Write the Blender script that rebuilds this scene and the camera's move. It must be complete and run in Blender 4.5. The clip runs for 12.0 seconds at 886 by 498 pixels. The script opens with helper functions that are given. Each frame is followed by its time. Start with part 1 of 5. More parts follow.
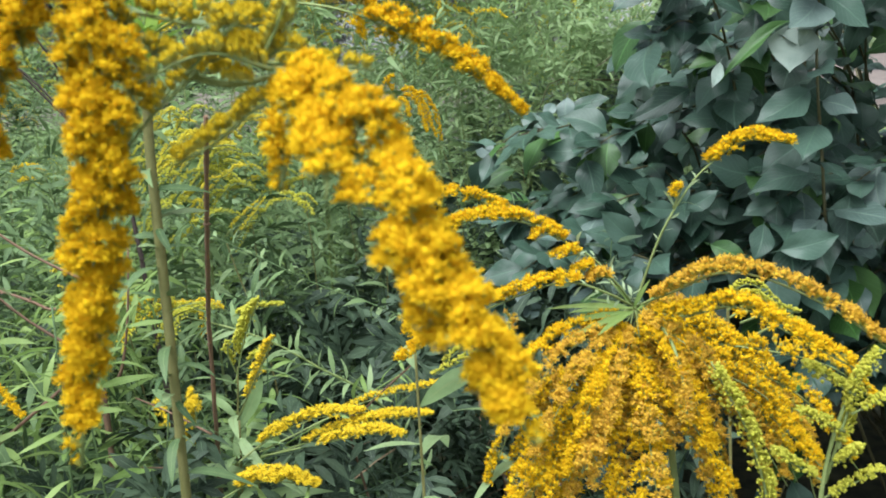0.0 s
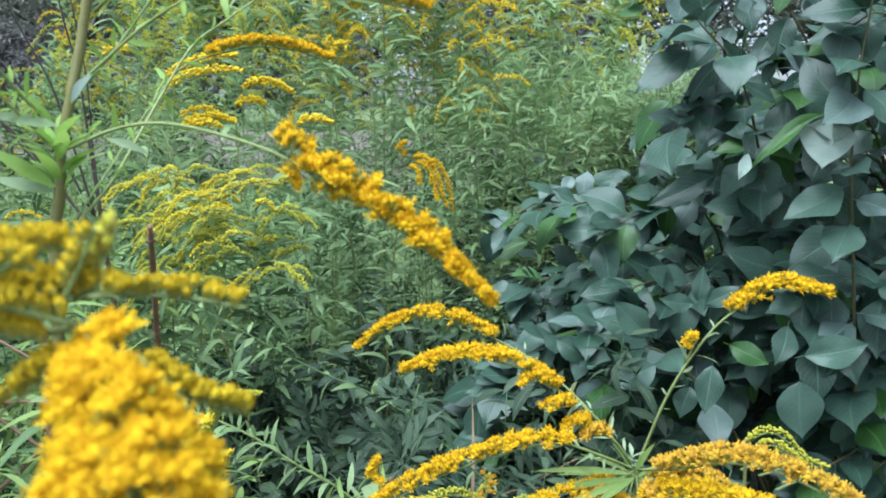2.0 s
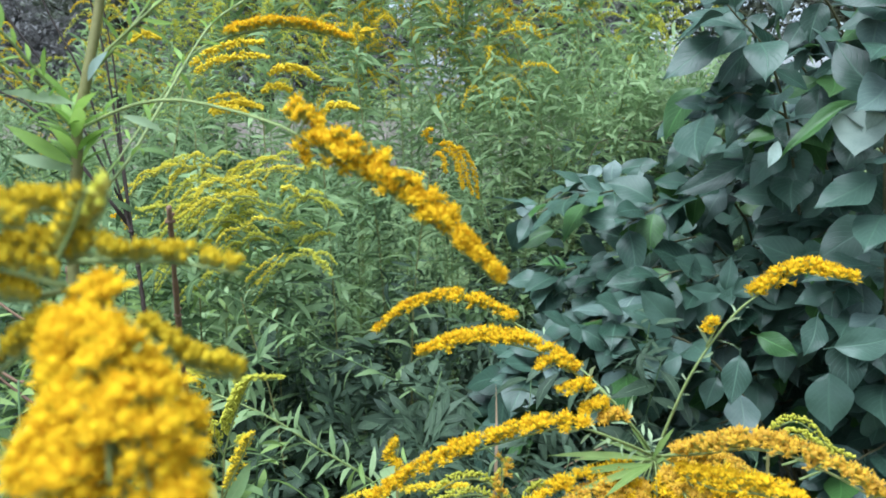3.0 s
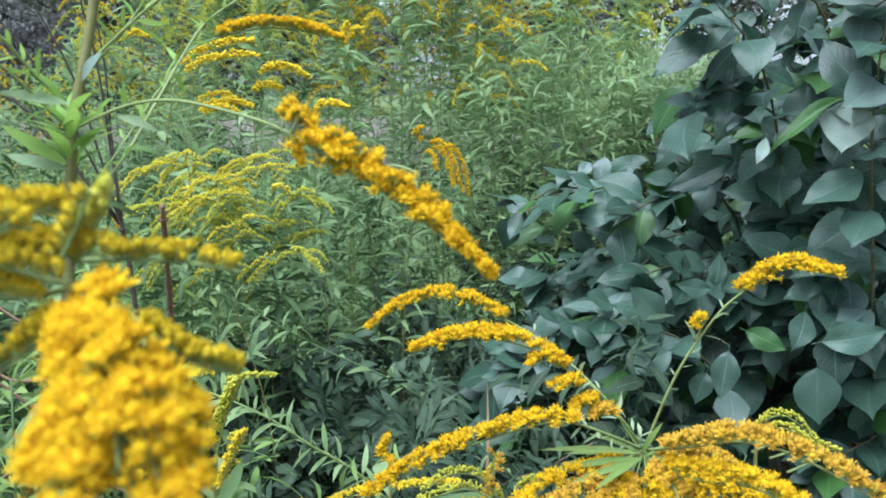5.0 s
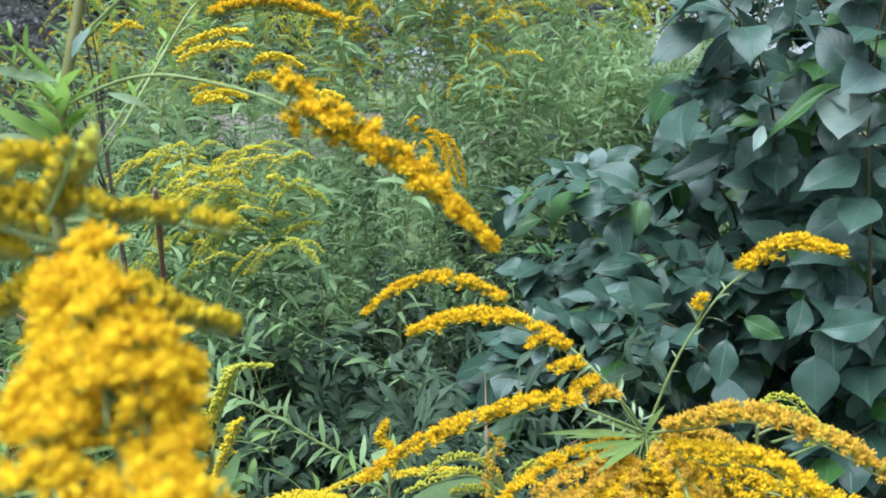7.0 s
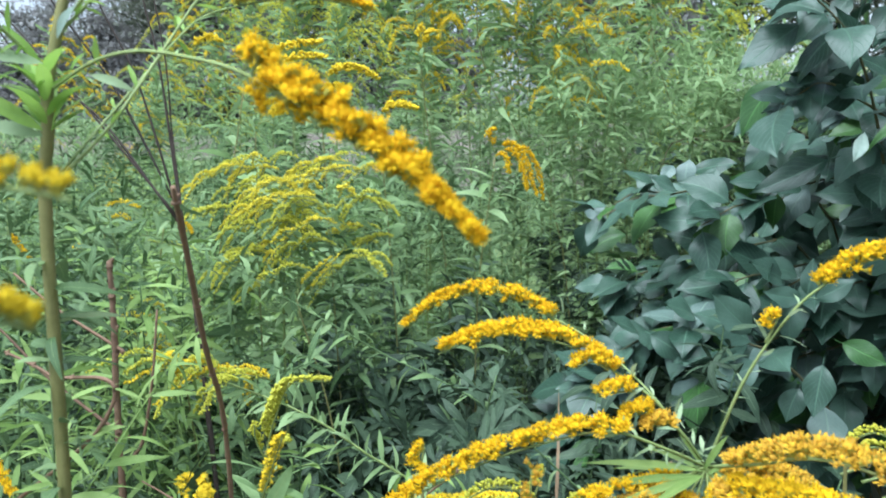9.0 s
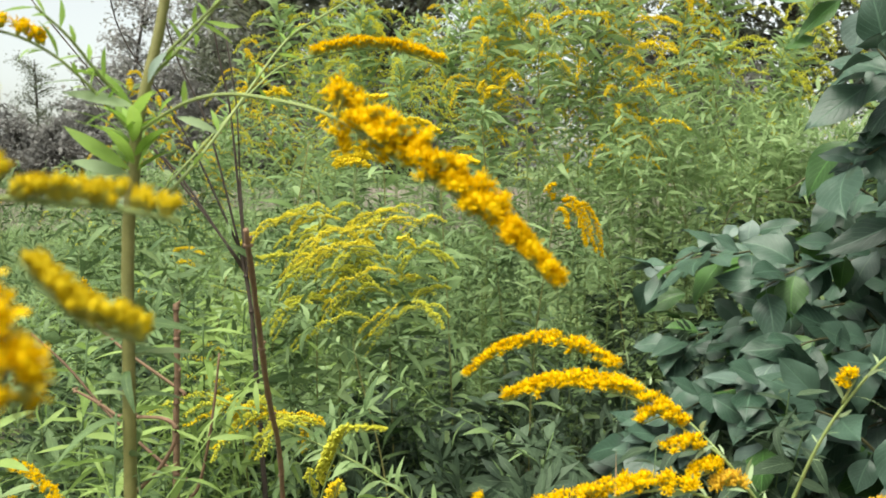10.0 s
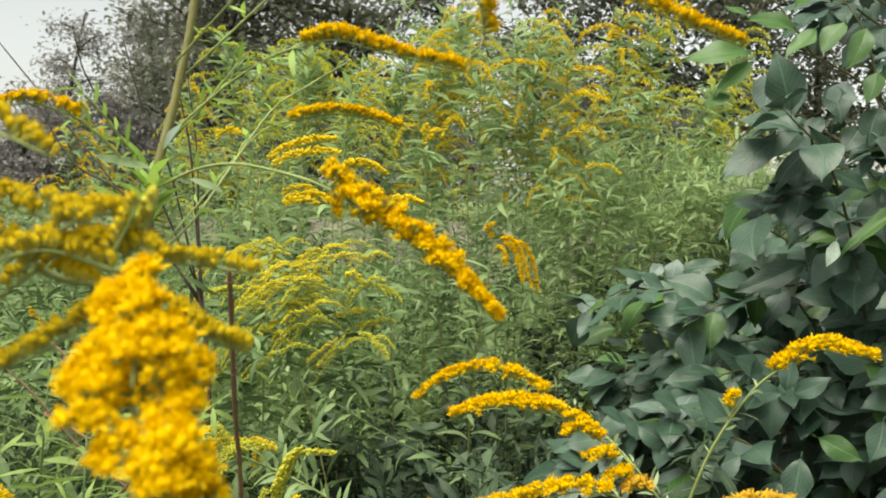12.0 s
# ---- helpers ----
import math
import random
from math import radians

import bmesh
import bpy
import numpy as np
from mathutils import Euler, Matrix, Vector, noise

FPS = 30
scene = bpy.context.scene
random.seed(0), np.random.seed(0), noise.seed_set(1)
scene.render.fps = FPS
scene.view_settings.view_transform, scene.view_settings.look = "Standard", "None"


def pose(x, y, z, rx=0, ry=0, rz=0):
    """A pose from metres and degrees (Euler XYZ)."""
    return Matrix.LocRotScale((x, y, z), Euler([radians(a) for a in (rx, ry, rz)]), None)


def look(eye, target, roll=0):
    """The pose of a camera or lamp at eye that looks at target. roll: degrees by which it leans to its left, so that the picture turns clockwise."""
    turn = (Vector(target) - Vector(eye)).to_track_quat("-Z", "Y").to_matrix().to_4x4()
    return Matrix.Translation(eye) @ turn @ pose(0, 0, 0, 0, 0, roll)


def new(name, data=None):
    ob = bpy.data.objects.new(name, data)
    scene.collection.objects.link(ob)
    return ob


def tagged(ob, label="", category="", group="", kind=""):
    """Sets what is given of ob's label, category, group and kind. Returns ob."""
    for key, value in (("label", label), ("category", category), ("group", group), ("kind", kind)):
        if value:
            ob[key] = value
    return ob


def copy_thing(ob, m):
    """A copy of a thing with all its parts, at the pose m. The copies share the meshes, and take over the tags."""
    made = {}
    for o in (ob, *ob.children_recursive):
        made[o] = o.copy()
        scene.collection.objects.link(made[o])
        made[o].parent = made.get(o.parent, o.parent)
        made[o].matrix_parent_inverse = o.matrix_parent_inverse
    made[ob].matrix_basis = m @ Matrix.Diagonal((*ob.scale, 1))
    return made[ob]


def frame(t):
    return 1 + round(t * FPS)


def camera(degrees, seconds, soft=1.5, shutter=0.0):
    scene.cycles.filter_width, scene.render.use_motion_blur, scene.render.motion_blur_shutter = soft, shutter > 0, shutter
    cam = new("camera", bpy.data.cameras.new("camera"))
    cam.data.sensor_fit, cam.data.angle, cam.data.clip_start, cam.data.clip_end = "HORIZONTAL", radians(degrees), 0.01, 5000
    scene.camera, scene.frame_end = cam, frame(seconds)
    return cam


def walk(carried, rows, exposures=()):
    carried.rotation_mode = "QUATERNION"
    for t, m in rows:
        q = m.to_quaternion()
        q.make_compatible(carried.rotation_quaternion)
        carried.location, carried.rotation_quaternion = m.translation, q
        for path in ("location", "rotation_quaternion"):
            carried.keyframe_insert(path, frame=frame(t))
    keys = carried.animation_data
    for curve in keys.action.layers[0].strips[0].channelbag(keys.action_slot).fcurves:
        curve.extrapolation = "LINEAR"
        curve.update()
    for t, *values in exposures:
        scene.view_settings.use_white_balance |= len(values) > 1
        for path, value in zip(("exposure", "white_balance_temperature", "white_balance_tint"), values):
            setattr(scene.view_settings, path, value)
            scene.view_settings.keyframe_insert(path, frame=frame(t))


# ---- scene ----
cam = camera(56.0, 12.0, 1.8, 0.15)
PATH = [
    (0, (0.021, 0.026, 1.251), (-0.036, 1.975, 0.805), -3.9),
    (0.5, (0.002, 0.053, 1.265), (-0.051, 2.009, 0.85), -2.6),
    (1, (0.008, 0.085, 1.276), (-0.019, 2.055, 0.928), -0.7),
    (1.5, (0.034, 0.111, 1.288), (-0.002, 2.086, 0.974), -0.2),
    (2, (0.045, 0.111, 1.288), (-0.054, 2.08, 0.952), -0.6),
    (2.5, (0.049, 0.118, 1.289), (-0.103, 2.081, 0.937), -0.7),
    (3, (0.051, 0.113, 1.283), (-0.116, 2.073, 0.925), -0.6),
    (5, (0.051, 0.108, 1.284), (-0.094, 2.069, 0.919), -0.7),
    (5.5, (0.05, 0.108, 1.281), (-0.088, 2.069, 0.914), -1.0),
    (6, (0.051, 0.104, 1.284), (-0.077, 2.064, 0.91), -1.0),
    (6.5, (0.053, 0.101, 1.285), (-0.072, 2.062, 0.913), -1.1),
    (7, (0.049, 0.113, 1.276), (-0.085, 2.072, 0.899), -1.1),
    (7.2, (0.055, 0.117, 1.272), (-0.085, 2.077, 0.898), -1.1),
    (8.8, (0.081, 0.165, 1.272), (-0.246, 2.097, 0.871), -1.7),
    (9, (0.076, 0.156, 1.261), (-0.279, 2.097, 0.931), -1.5),
    (9.5, (0.072, 0.149, 1.266), (-0.398, 2.081, 1.045), -1.1),
    (10, (0.07, 0.153, 1.257), (-0.413, 2.084, 1.062), -0.5),
    (10.5, (0.077, 0.154, 1.256), (-0.375, 2.091, 1.048), -0.4),
    (11, (0.074, 0.155, 1.254), (-0.343, 2.101, 1.049), -0.0),
    (11.5, (0.066, 0.102, 1.265), (-0.329, 2.057, 1.113), 0.5),
    (12, (0.077, 0.077, 1.268), (-0.263, 2.044, 1.152), 0.6),
]
# exposure in stops, white balance in kelvin, tint
LIGHT = [(0, 0.43, 5850, 10), (1, 0.38, 5700, 10), (2, 0.50, 5300, 8), (7, 0.47, 5300, 8), (9.2, 0.64, 5350, 5), (10, 0.56, 6850, 3), (12, 0.40, 7150, 5)]
walk(cam, [(t, look(eye, target, roll)) for t, eye, target, roll in PATH], LIGHT)

DOF = cam.data.dof
DOF.use_dof, DOF.focus_distance, DOF.aperture_fstop = True, 0.8, 26.0

# ---- world and sun: bright overcast day ----
world = bpy.data.worlds.new("sky")
scene.world = world
world.use_nodes = True
wn, wl = world.node_tree.nodes, world.node_tree.links
sky = wn.new("ShaderNodeTexSky")
sky.sky_type, sky.sun_disc = "NISHITA", False
sky.sun_elevation, sky.sun_rotation = radians(55), radians(205)
sky.air_density, sky.dust_density, sky.ozone_density = 1.0, 2.0, 1.0
soft_sky = wn.new("ShaderNodeHueSaturation")
soft_sky.inputs["Saturation"].default_value = 0.3
wl.new(sky.outputs["Color"], soft_sky.inputs["Color"])
wl.new(soft_sky.outputs["Color"], wn["Background"].inputs["Color"])
wn["Background"].inputs["Strength"].default_value = 0.15
sun = new("sun", bpy.data.lights.new("sun", "SUN"))
sun.data.energy, sun.data.angle, sun.data.color = 5.0, radians(50), (1.0, 0.97, 0.92)
sun.matrix_world = look((-0.5, -0.8, 3.1), (0, 0, 0))

# ---- materials ----


def mat(name, low, high, rough=0.6, scale=40.0, island=0.35, translucent=0.0, bump=0.0, veins=None, spec=0.4, metal=0.0):
    """A mottled surface: low to high by noise at two scales and by the piece; veins: the pale vein colour of a leaf."""
    m = bpy.data.materials.new(name)
    m.use_nodes = True
    n, l = m.node_tree.nodes, m.node_tree.links
    bsdf = n["Principled BSDF"]
    bsdf.inputs["Roughness"].default_value = rough
    bsdf.inputs["Specular IOR Level"].default_value = spec
    bsdf.inputs["Metallic"].default_value = metal
    tc = n.new("ShaderNodeTexCoord")
    noise_a, noise_b = n.new("ShaderNodeTexNoise"), n.new("ShaderNodeTexNoise")
    for nz, sc, det in ((noise_a, scale, 3.0), (noise_b, scale * 8, 2.0)):
        nz.inputs["Scale"].default_value, nz.inputs["Detail"].default_value = sc, det
        l.new(tc.outputs["Object"], nz.inputs["Vector"])
    add = n.new("ShaderNodeMath")
    add.operation = "MULTIPLY_ADD"
    l.new(noise_b.outputs["Fac"], add.inputs[0])
    add.inputs[1].default_value = 0.35
    l.new(noise_a.outputs["Fac"], add.inputs[2])
    geo, info = n.new("ShaderNodeNewGeometry"), n.new("ShaderNodeObjectInfo")
    rnd = n.new("ShaderNodeMath")
    l.new(geo.outputs["Random Per Island"], rnd.inputs[0])
    l.new(info.outputs["Random"], rnd.inputs[1])
    frac = n.new("ShaderNodeMath")
    frac.operation = "FRACT"
    l.new(rnd.outputs[0], frac.inputs[0])
    isl = n.new("ShaderNodeMath")
    isl.operation = "MULTIPLY_ADD"
    l.new(frac.outputs[0], isl.inputs[0])
    isl.inputs[1].default_value = island * 2
    l.new(add.outputs[0], isl.inputs[2])
    fit_range = n.new("ShaderNodeMapRange")
    fit_range.inputs["From Min"].default_value = 0.45
    fit_range.inputs["From Max"].default_value = 0.9 + island * 2
    l.new(isl.outputs[0], fit_range.inputs["Value"])
    mix = n.new("ShaderNodeMix")
    mix.data_type = "RGBA"
    mix.inputs[6].default_value, mix.inputs[7].default_value = (*low, 1), (*high, 1)
    l.new(fit_range.outputs["Result"], mix.inputs[0])
    colour = mix.outputs[2]
    height = add.outputs[0]
    if veins:
        sep = n.new("ShaderNodeSeparateXYZ")
        l.new(tc.outputs["UV"], sep.inputs[0])
        side = n.new("ShaderNodeMath")
        side.operation = "ABSOLUTE"
        l.new(sep.outputs["X"], side.inputs[0])
        slope = n.new("ShaderNodeMath")
        slope.operation = "MULTIPLY_ADD"
        l.new(side.outputs[0], slope.inputs[0])
        slope.inputs[1].default_value = -0.35
        l.new(sep.outputs["Y"], slope.inputs[2])
        rows = n.new("ShaderNodeMath")
        rows.operation = "MULTIPLY"
        l.new(slope.outputs[0], rows.inputs[0])
        rows.inputs[1].default_value = 9.0
        tri = n.new("ShaderNodeMath")
        tri.operation = "PINGPONG"
        l.new(rows.outputs[0], tri.inputs[0])
        tri.inputs[1].default_value = 0.5
        line = n.new("ShaderNodeMapRange")
        l.new(tri.outputs[0], line.inputs["Value"])
        line.inputs["From Min"].default_value, line.inputs["From Max"].default_value = 0.0, 0.09
        line.inputs["To Min"].default_value, line.inputs["To Max"].default_value = 0.55, 0.0
        rib = n.new("ShaderNodeMapRange")
        l.new(side.outputs[0], rib.inputs["Value"])
        rib.inputs["From Min"].default_value, rib.inputs["From Max"].default_value = 0.02, 0.07
        rib.inputs["To Min"].default_value, rib.inputs["To Max"].default_value = 0.9, 0.0
        both = n.new("ShaderNodeMath")
        both.operation = "MAXIMUM"
        l.new(line.outputs["Result"], both.inputs[0])
        l.new(rib.outputs["Result"], both.inputs[1])
        vmix = n.new("ShaderNodeMix")
        vmix.data_type = "RGBA"
        l.new(both.outputs[0], vmix.inputs[0])
        l.new(colour, vmix.inputs[6])
        vmix.inputs[7].default_value = (*veins, 1)
        colour = vmix.outputs[2]
        drop = n.new("ShaderNodeMath")
        drop.operation = "MULTIPLY_ADD"
        l.new(both.outputs[0], drop.inputs[0])
        drop.inputs[1].default_value = -1.0
        l.new(height, drop.inputs[2])
        height = drop.outputs[0]
    l.new(colour, bsdf.inputs["Base Color"])
    if bump:
        b = n.new("ShaderNodeBump")
        b.inputs["Strength"].default_value, b.inputs["Distance"].default_value = bump, 0.002
        l.new(height, b.inputs["Height"])
        l.new(b.outputs["Normal"], bsdf.inputs["Normal"])
    if translucent:
        tr, ms = n.new("ShaderNodeBsdfTranslucent"), n.new("ShaderNodeMixShader")
        l.new(colour, tr.inputs["Color"])
        ms.inputs[0].default_value = translucent
        l.new(bsdf.outputs[0], ms.inputs[1])
        l.new(tr.outputs[0], ms.inputs[2])
        l.new(ms.outputs[0], n["Material Output"].inputs["Surface"])
    return m


M_YELLOW = mat("golden_florets", (0.65, 0.385, 0.004), (0.82, 0.58, 0.010), 0.8, 300, 0.5, 0.33, spec=0.06)
M_LEMON = mat("lemon_florets", (0.68, 0.49, 0.015), (0.86, 0.68, 0.04), 0.8, 300, 0.5, 0.3, spec=0.08)
M_ORANGE = mat("ageing_florets", (0.54, 0.315, 0.045), (0.75, 0.50, 0.035), 0.8, 300, 0.6, 0.35, spec=0.08)
M_LIME = mat("budding_florets", (0.52, 0.54, 0.06), (0.76, 0.72, 0.11), 0.75, 300, 0.5, 0.45, spec=0.1)
M_STRAW_YELLOW = mat("pale_yellow_florets", (0.62, 0.53, 0.035), (0.82, 0.72, 0.08), 0.8, 300, 0.5, 0.35, spec=0.08)
M_BUDS = mat("opening_buds", (0.50, 0.37, 0.01), (0.70, 0.53, 0.02), 0.75, 300, 0.5, 0.25, spec=0.1)
M_CUP = mat("green_bracts", (0.33, 0.32, 0.04), (0.52, 0.46, 0.07), 0.6, 300, 0.4, 0.2)
M_STALK = mat("pale_green_stalk", (0.15, 0.21, 0.055), (0.28, 0.33, 0.12), 0.6, 120, 0.2, 0.0, 0.3)
M_OLIVE = mat("yellow_olive_stem", (0.15, 0.15, 0.045), (0.27, 0.25, 0.09), 0.6, 90, 0.2, 0.0, 0.3)
M_HUB = mat("pale_green_bract", (0.24, 0.34, 0.16), (0.42, 0.52, 0.30), 0.55, 60, 0.3, 0.35)
M_TWIG = mat("brown_green_twig", (0.06, 0.055, 0.025), (0.13, 0.12, 0.05), 0.7, 90, 0.2, 0.0, 0.3)
M_DRY = mat("dry_brown_stem", (0.095, 0.055, 0.033), (0.25, 0.155, 0.095), 0.85, 150, 0.3, 0.0, 0.6)
M_STRAW = mat("dry_straw", (0.13, 0.085, 0.045), (0.30, 0.21, 0.12), 0.8, 60, 0.5, 0.2)
M_BLACK = mat("dark_dead_stem", (0.02, 0.015, 0.012), (0.07, 0.05, 0.04), 0.8, 120, 0.3, 0.0, 0.4)
M_BRIGHT = mat("bright_young_leaf", (0.20, 0.36, 0.05), (0.38, 0.54, 0.12), 0.5, 60, 0.3, 0.4, 0.2, (0.3, 0.45, 0.12))
M_PALE = mat("pale_leaf_underside", (0.24, 0.32, 0.26), (0.38, 0.46, 0.38), 0.55, 60, 0.2, 0.2, 0.2)
# shrub leaf with the sky's reflection painted in as a paler colour
M_SHEEN = mat("sheen_shrub_leaf", (0.06, 0.10, 0.08), (0.135, 0.19, 0.16), 0.4, 40, 0.3, 0.1, 0.3, (0.15, 0.22, 0.17), 0.4)
M_SHRUB = mat("blue_green_shrub_leaf", (0.013, 0.036, 0.020), (0.075, 0.13, 0.092), 0.36, 25, 0.6, 0.05, 0.3, (0.08, 0.145, 0.095), 0.32)
M_SHRUB2 = mat("fresh_green_shrub_leaf", (0.03, 0.085, 0.018), (0.085, 0.18, 0.045), 0.42, 25, 0.4, 0.25, 0.3, (0.10, 0.23, 0.055), 0.45)
# grey-green; its near-black low end stands in for shade among the weeds
M_LANCE = mat("shaded_grey_green_weed_leaf", (0.006, 0.017, 0.009), (0.078, 0.118, 0.066), 0.5, 30, 0.6, 0.08, 0.25, (0.12, 0.17, 0.10), 0.18)
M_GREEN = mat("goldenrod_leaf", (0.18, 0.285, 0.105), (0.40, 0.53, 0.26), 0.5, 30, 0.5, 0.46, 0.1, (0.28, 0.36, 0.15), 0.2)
M_FRESH = mat("fresh_weed_leaf", (0.15, 0.25, 0.055), (0.34, 0.46, 0.15), 0.5, 30, 0.5, 0.4, 0.15, (0.3, 0.4, 0.14), 0.2)
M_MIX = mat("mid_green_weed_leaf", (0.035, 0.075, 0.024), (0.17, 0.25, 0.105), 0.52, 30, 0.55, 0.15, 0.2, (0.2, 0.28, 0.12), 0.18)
# distance haze is mixed into the next three leaf colours, least into M_TREE
M_TREE = mat("tree_leaf", (0.09, 0.105, 0.075), (0.19, 0.2, 0.15), 0.6, 2, 0.5, 0.35)
M_HAZE = mat("hazed_far_leaf", (0.22, 0.215, 0.215), (0.38, 0.37, 0.37), 0.8, 2, 0.5, 0.3)
M_FAR = mat("hazed_bush_leaf", (0.13, 0.13, 0.12), (0.25, 0.245, 0.235), 0.7, 2, 0.5, 0.3)
M_BARK = mat("dark_bark", (0.02, 0.017, 0.014), (0.08, 0.065, 0.05), 0.9, 8, 0.2, 0.0, 0.8)
M_SOIL = mat("bare_soil", (0.085, 0.068, 0.055), (0.20, 0.165, 0.14), 0.95, 1.5, 0.0, 0.0, 0.8)
M_GROUND = mat("leaf_litter_ground", (0.02, 0.026, 0.011), (0.07, 0.066, 0.032), 0.95, 22, 0.0, 0.0, 0.8)
M_FIELD = mat("rough_meadow", (0.06, 0.10, 0.03), (0.16, 0.2, 0.07), 0.95, 0.6, 0.0, 0.0, 0.8)

# ---- building blocks ----


class Shape:
    """Vertices, faces, a uv for each vertex and a material slot for each face."""

    def __init__(self):
        self.v, self.f, self.uv, self.m = [], [], [], []

    def add(self, verts, faces, uvs=None, slot=0):
        k = len(self.v)
        self.v += [tuple(p) for p in verts]
        self.uv += list(uvs) if uvs else [(0.5, 0.5)] * len(verts)
        self.f += [tuple(i + k for i in f) for f in faces]
        self.m += [slot] * len(faces)
        return self


def mesh_of(name, items, mats):
    """One mesh from pairs of Shape and Matrix."""
    groups = {}
    for s, m in items:
        groups.setdefault(id(s), (s, []))[1].append(m)
    vs, ls, totals, slots, uvs, base = [], [], [], [], [], 0
    for s, ms in groups.values():
        v = np.array(s.v, dtype=float)
        a = np.array([[list(r) for r in m] for m in ms])
        w = np.einsum("kij,nj->kni", a[:, :3, :3], v) + a[:, None, :3, 3]
        k, n = len(ms), len(v)
        vs.append(w.reshape(-1, 3))
        flat = np.array([i for f in s.f for i in f])
        ls.append((flat[None] + (np.arange(k) * n)[:, None] + base).ravel())
        totals.append(np.tile([len(f) for f in s.f], k))
        slots.append(np.tile(s.m, k))
        uvs.append(np.tile(np.array(s.uv)[flat], (k, 1)))
        base += k * n
    me = bpy.data.meshes.new(name)
    if not vs:
        return me
    v, lo, tot, sl, uv = (np.concatenate(x) for x in (vs, ls, totals, slots, uvs))
    me.vertices.add(len(v))
    me.vertices.foreach_set("co", v.ravel())
    me.loops.add(len(lo))
    me.loops.foreach_set("vertex_index", lo.astype(np.int32))
    me.polygons.add(len(tot))
    me.polygons.foreach_set("loop_start", np.concatenate(([0], np.cumsum(tot)[:-1])).astype(np.int32))
    me.polygons.foreach_set("material_index", sl.astype(np.int32))
    me.polygons.foreach_set("use_smooth", np.ones(len(tot), dtype=bool))
    me.uv_layers.new(name="uv").data.foreach_set("uv", uv.ravel())
    for m in mats:
        me.materials.append(m)
    me.update(calc_edges=True)
    me.validate()
    return me


def part(name, items, mats, parent=None, label="", kind=""):
    ob = new(name, mesh_of(name, items, mats))
    ob.parent = parent
    return tagged(ob, label, "", "", kind)


def thing(name, label, category, group="", kind="", at=(0, 0, 0)):
    ob = new(name)
    ob.location = at
    ob.empty_display_size = 0.05
    return tagged(ob, label, category, group, kind)


ONE = Matrix.Identity(4)


def spline(pts, n=24):
    """A smooth line through pts, as n + 1 points."""
    p = [Vector(q) for q in pts]
    p = [p[0] * 2 - p[1]] + p + [p[-1] * 2 - p[-2]]
    out = []
    for k in range(n + 1):
        u = k / n * (len(p) - 3)
        i = min(int(u), len(p) - 4)
        u -= i
        a, b, c, d = p[i:i + 4]
        out.append(0.5 * (2 * b + (c - a) * u + (2 * a - 5 * b + 4 * c - d) * u * u + (3 * b - a - 3 * c + d) * u ** 3))
    return out


def tube(line, r0, r1, sides=6, rough=0.0, rng=random):
    s = Shape()
    rings = len(line)
    verts, faces, uvs = [], [], []
    for k, p in enumerate(line):
        d = (line[min(k + 1, rings - 1)] - line[max(k - 1, 0)]).normalized()
        q = d.to_track_quat("Z", "Y")
        r = r0 + (r1 - r0) * k / (rings - 1)
        for j in range(sides):
            a = math.tau * j / sides
            rr = r * (1 + rough * rng.uniform(-1, 1))
            verts.append(p + q @ Vector((math.cos(a) * rr, math.sin(a) * rr, 0)))
            uvs.append((j / sides, k / rings))
    for k in range(rings - 1):
        for j in range(sides):
            a, b = k * sides + j, k * sides + (j + 1) % sides
            faces.append((a, b, b + sides, a + sides))
    faces.append(tuple(range(sides))[::-1])
    faces.append(tuple((rings - 1) * sides + j for j in range(sides)))
    return s.add(verts, faces, uvs)


def leaf(length, width, fold=0.25, curl=0.3, wave=0.0, rows=6, across=2, peak=0.4, tip=1.0, seed=0, petiole=0.0, drip=False):
    """A blade along +Y with its face up, widest at peak, folded on its midrib, its tip curling down."""
    rng = random.Random(seed)
    s, verts, uvs, faces = Shape(), [], [], []
    ph = [rng.uniform(0, 6.28) for _ in range(4)]
    bend = rng.uniform(-0.08, 0.08) * length
    cols = across * 2 + 1
    for i in range(rows + 1):
        t = i / rows
        prof = (t / peak) ** 0.55 if t < peak else max(0.0, 1 - ((t - peak) / (1 - peak)) ** 1.9) ** tip
        if drip and t > peak:
            x = (t - peak) / (1 - peak)
            prof = max(math.cos(min(x * 1.66, 1.57)) ** 0.9, 0.13 * (1 - x) ** 0.8)
        if drip:
            prof *= 1 + 0.025 * math.sin(t * 13 + ph[2])
        w = width / 2 * (prof * 0.98 + 0.02)
        y = petiole + length * (t - 0.12 * curl * t * t)
        z0 = -length * curl * t ** 2.2
        for j in range(-across, across + 1):
            u = j / across
            z = z0 + abs(u) * w * fold * (1 - 0.4 * abs(u))
            z += wave * width * abs(u) * math.sin(t * 9 + ph[0 if u < 0 else 1])
            verts.append((u * w + bend * math.sin(t * 3), y + 0.04 * length * abs(u) * (t > 0.0) * (0.5 - t), z))
            uvs.append((u, t))
    for i in range(rows):
        for j in range(cols - 1):
            a = i * cols + j
            faces.append((a, a + 1, a + cols + 1, a + cols))
    s.add(verts, faces, uvs)
    if petiole:
        r = width * 0.014
        s.add([(-r, 0, 0), (r, 0, 0), (0, 0, r * 1.6), (-r, petiole, 0), (r, petiole, 0), (0, petiole, r * 1.6)],
              [(0, 1, 4, 3), (1, 2, 5, 4), (2, 0, 3, 5)], [(0, 0.5)] * 6)
    return s


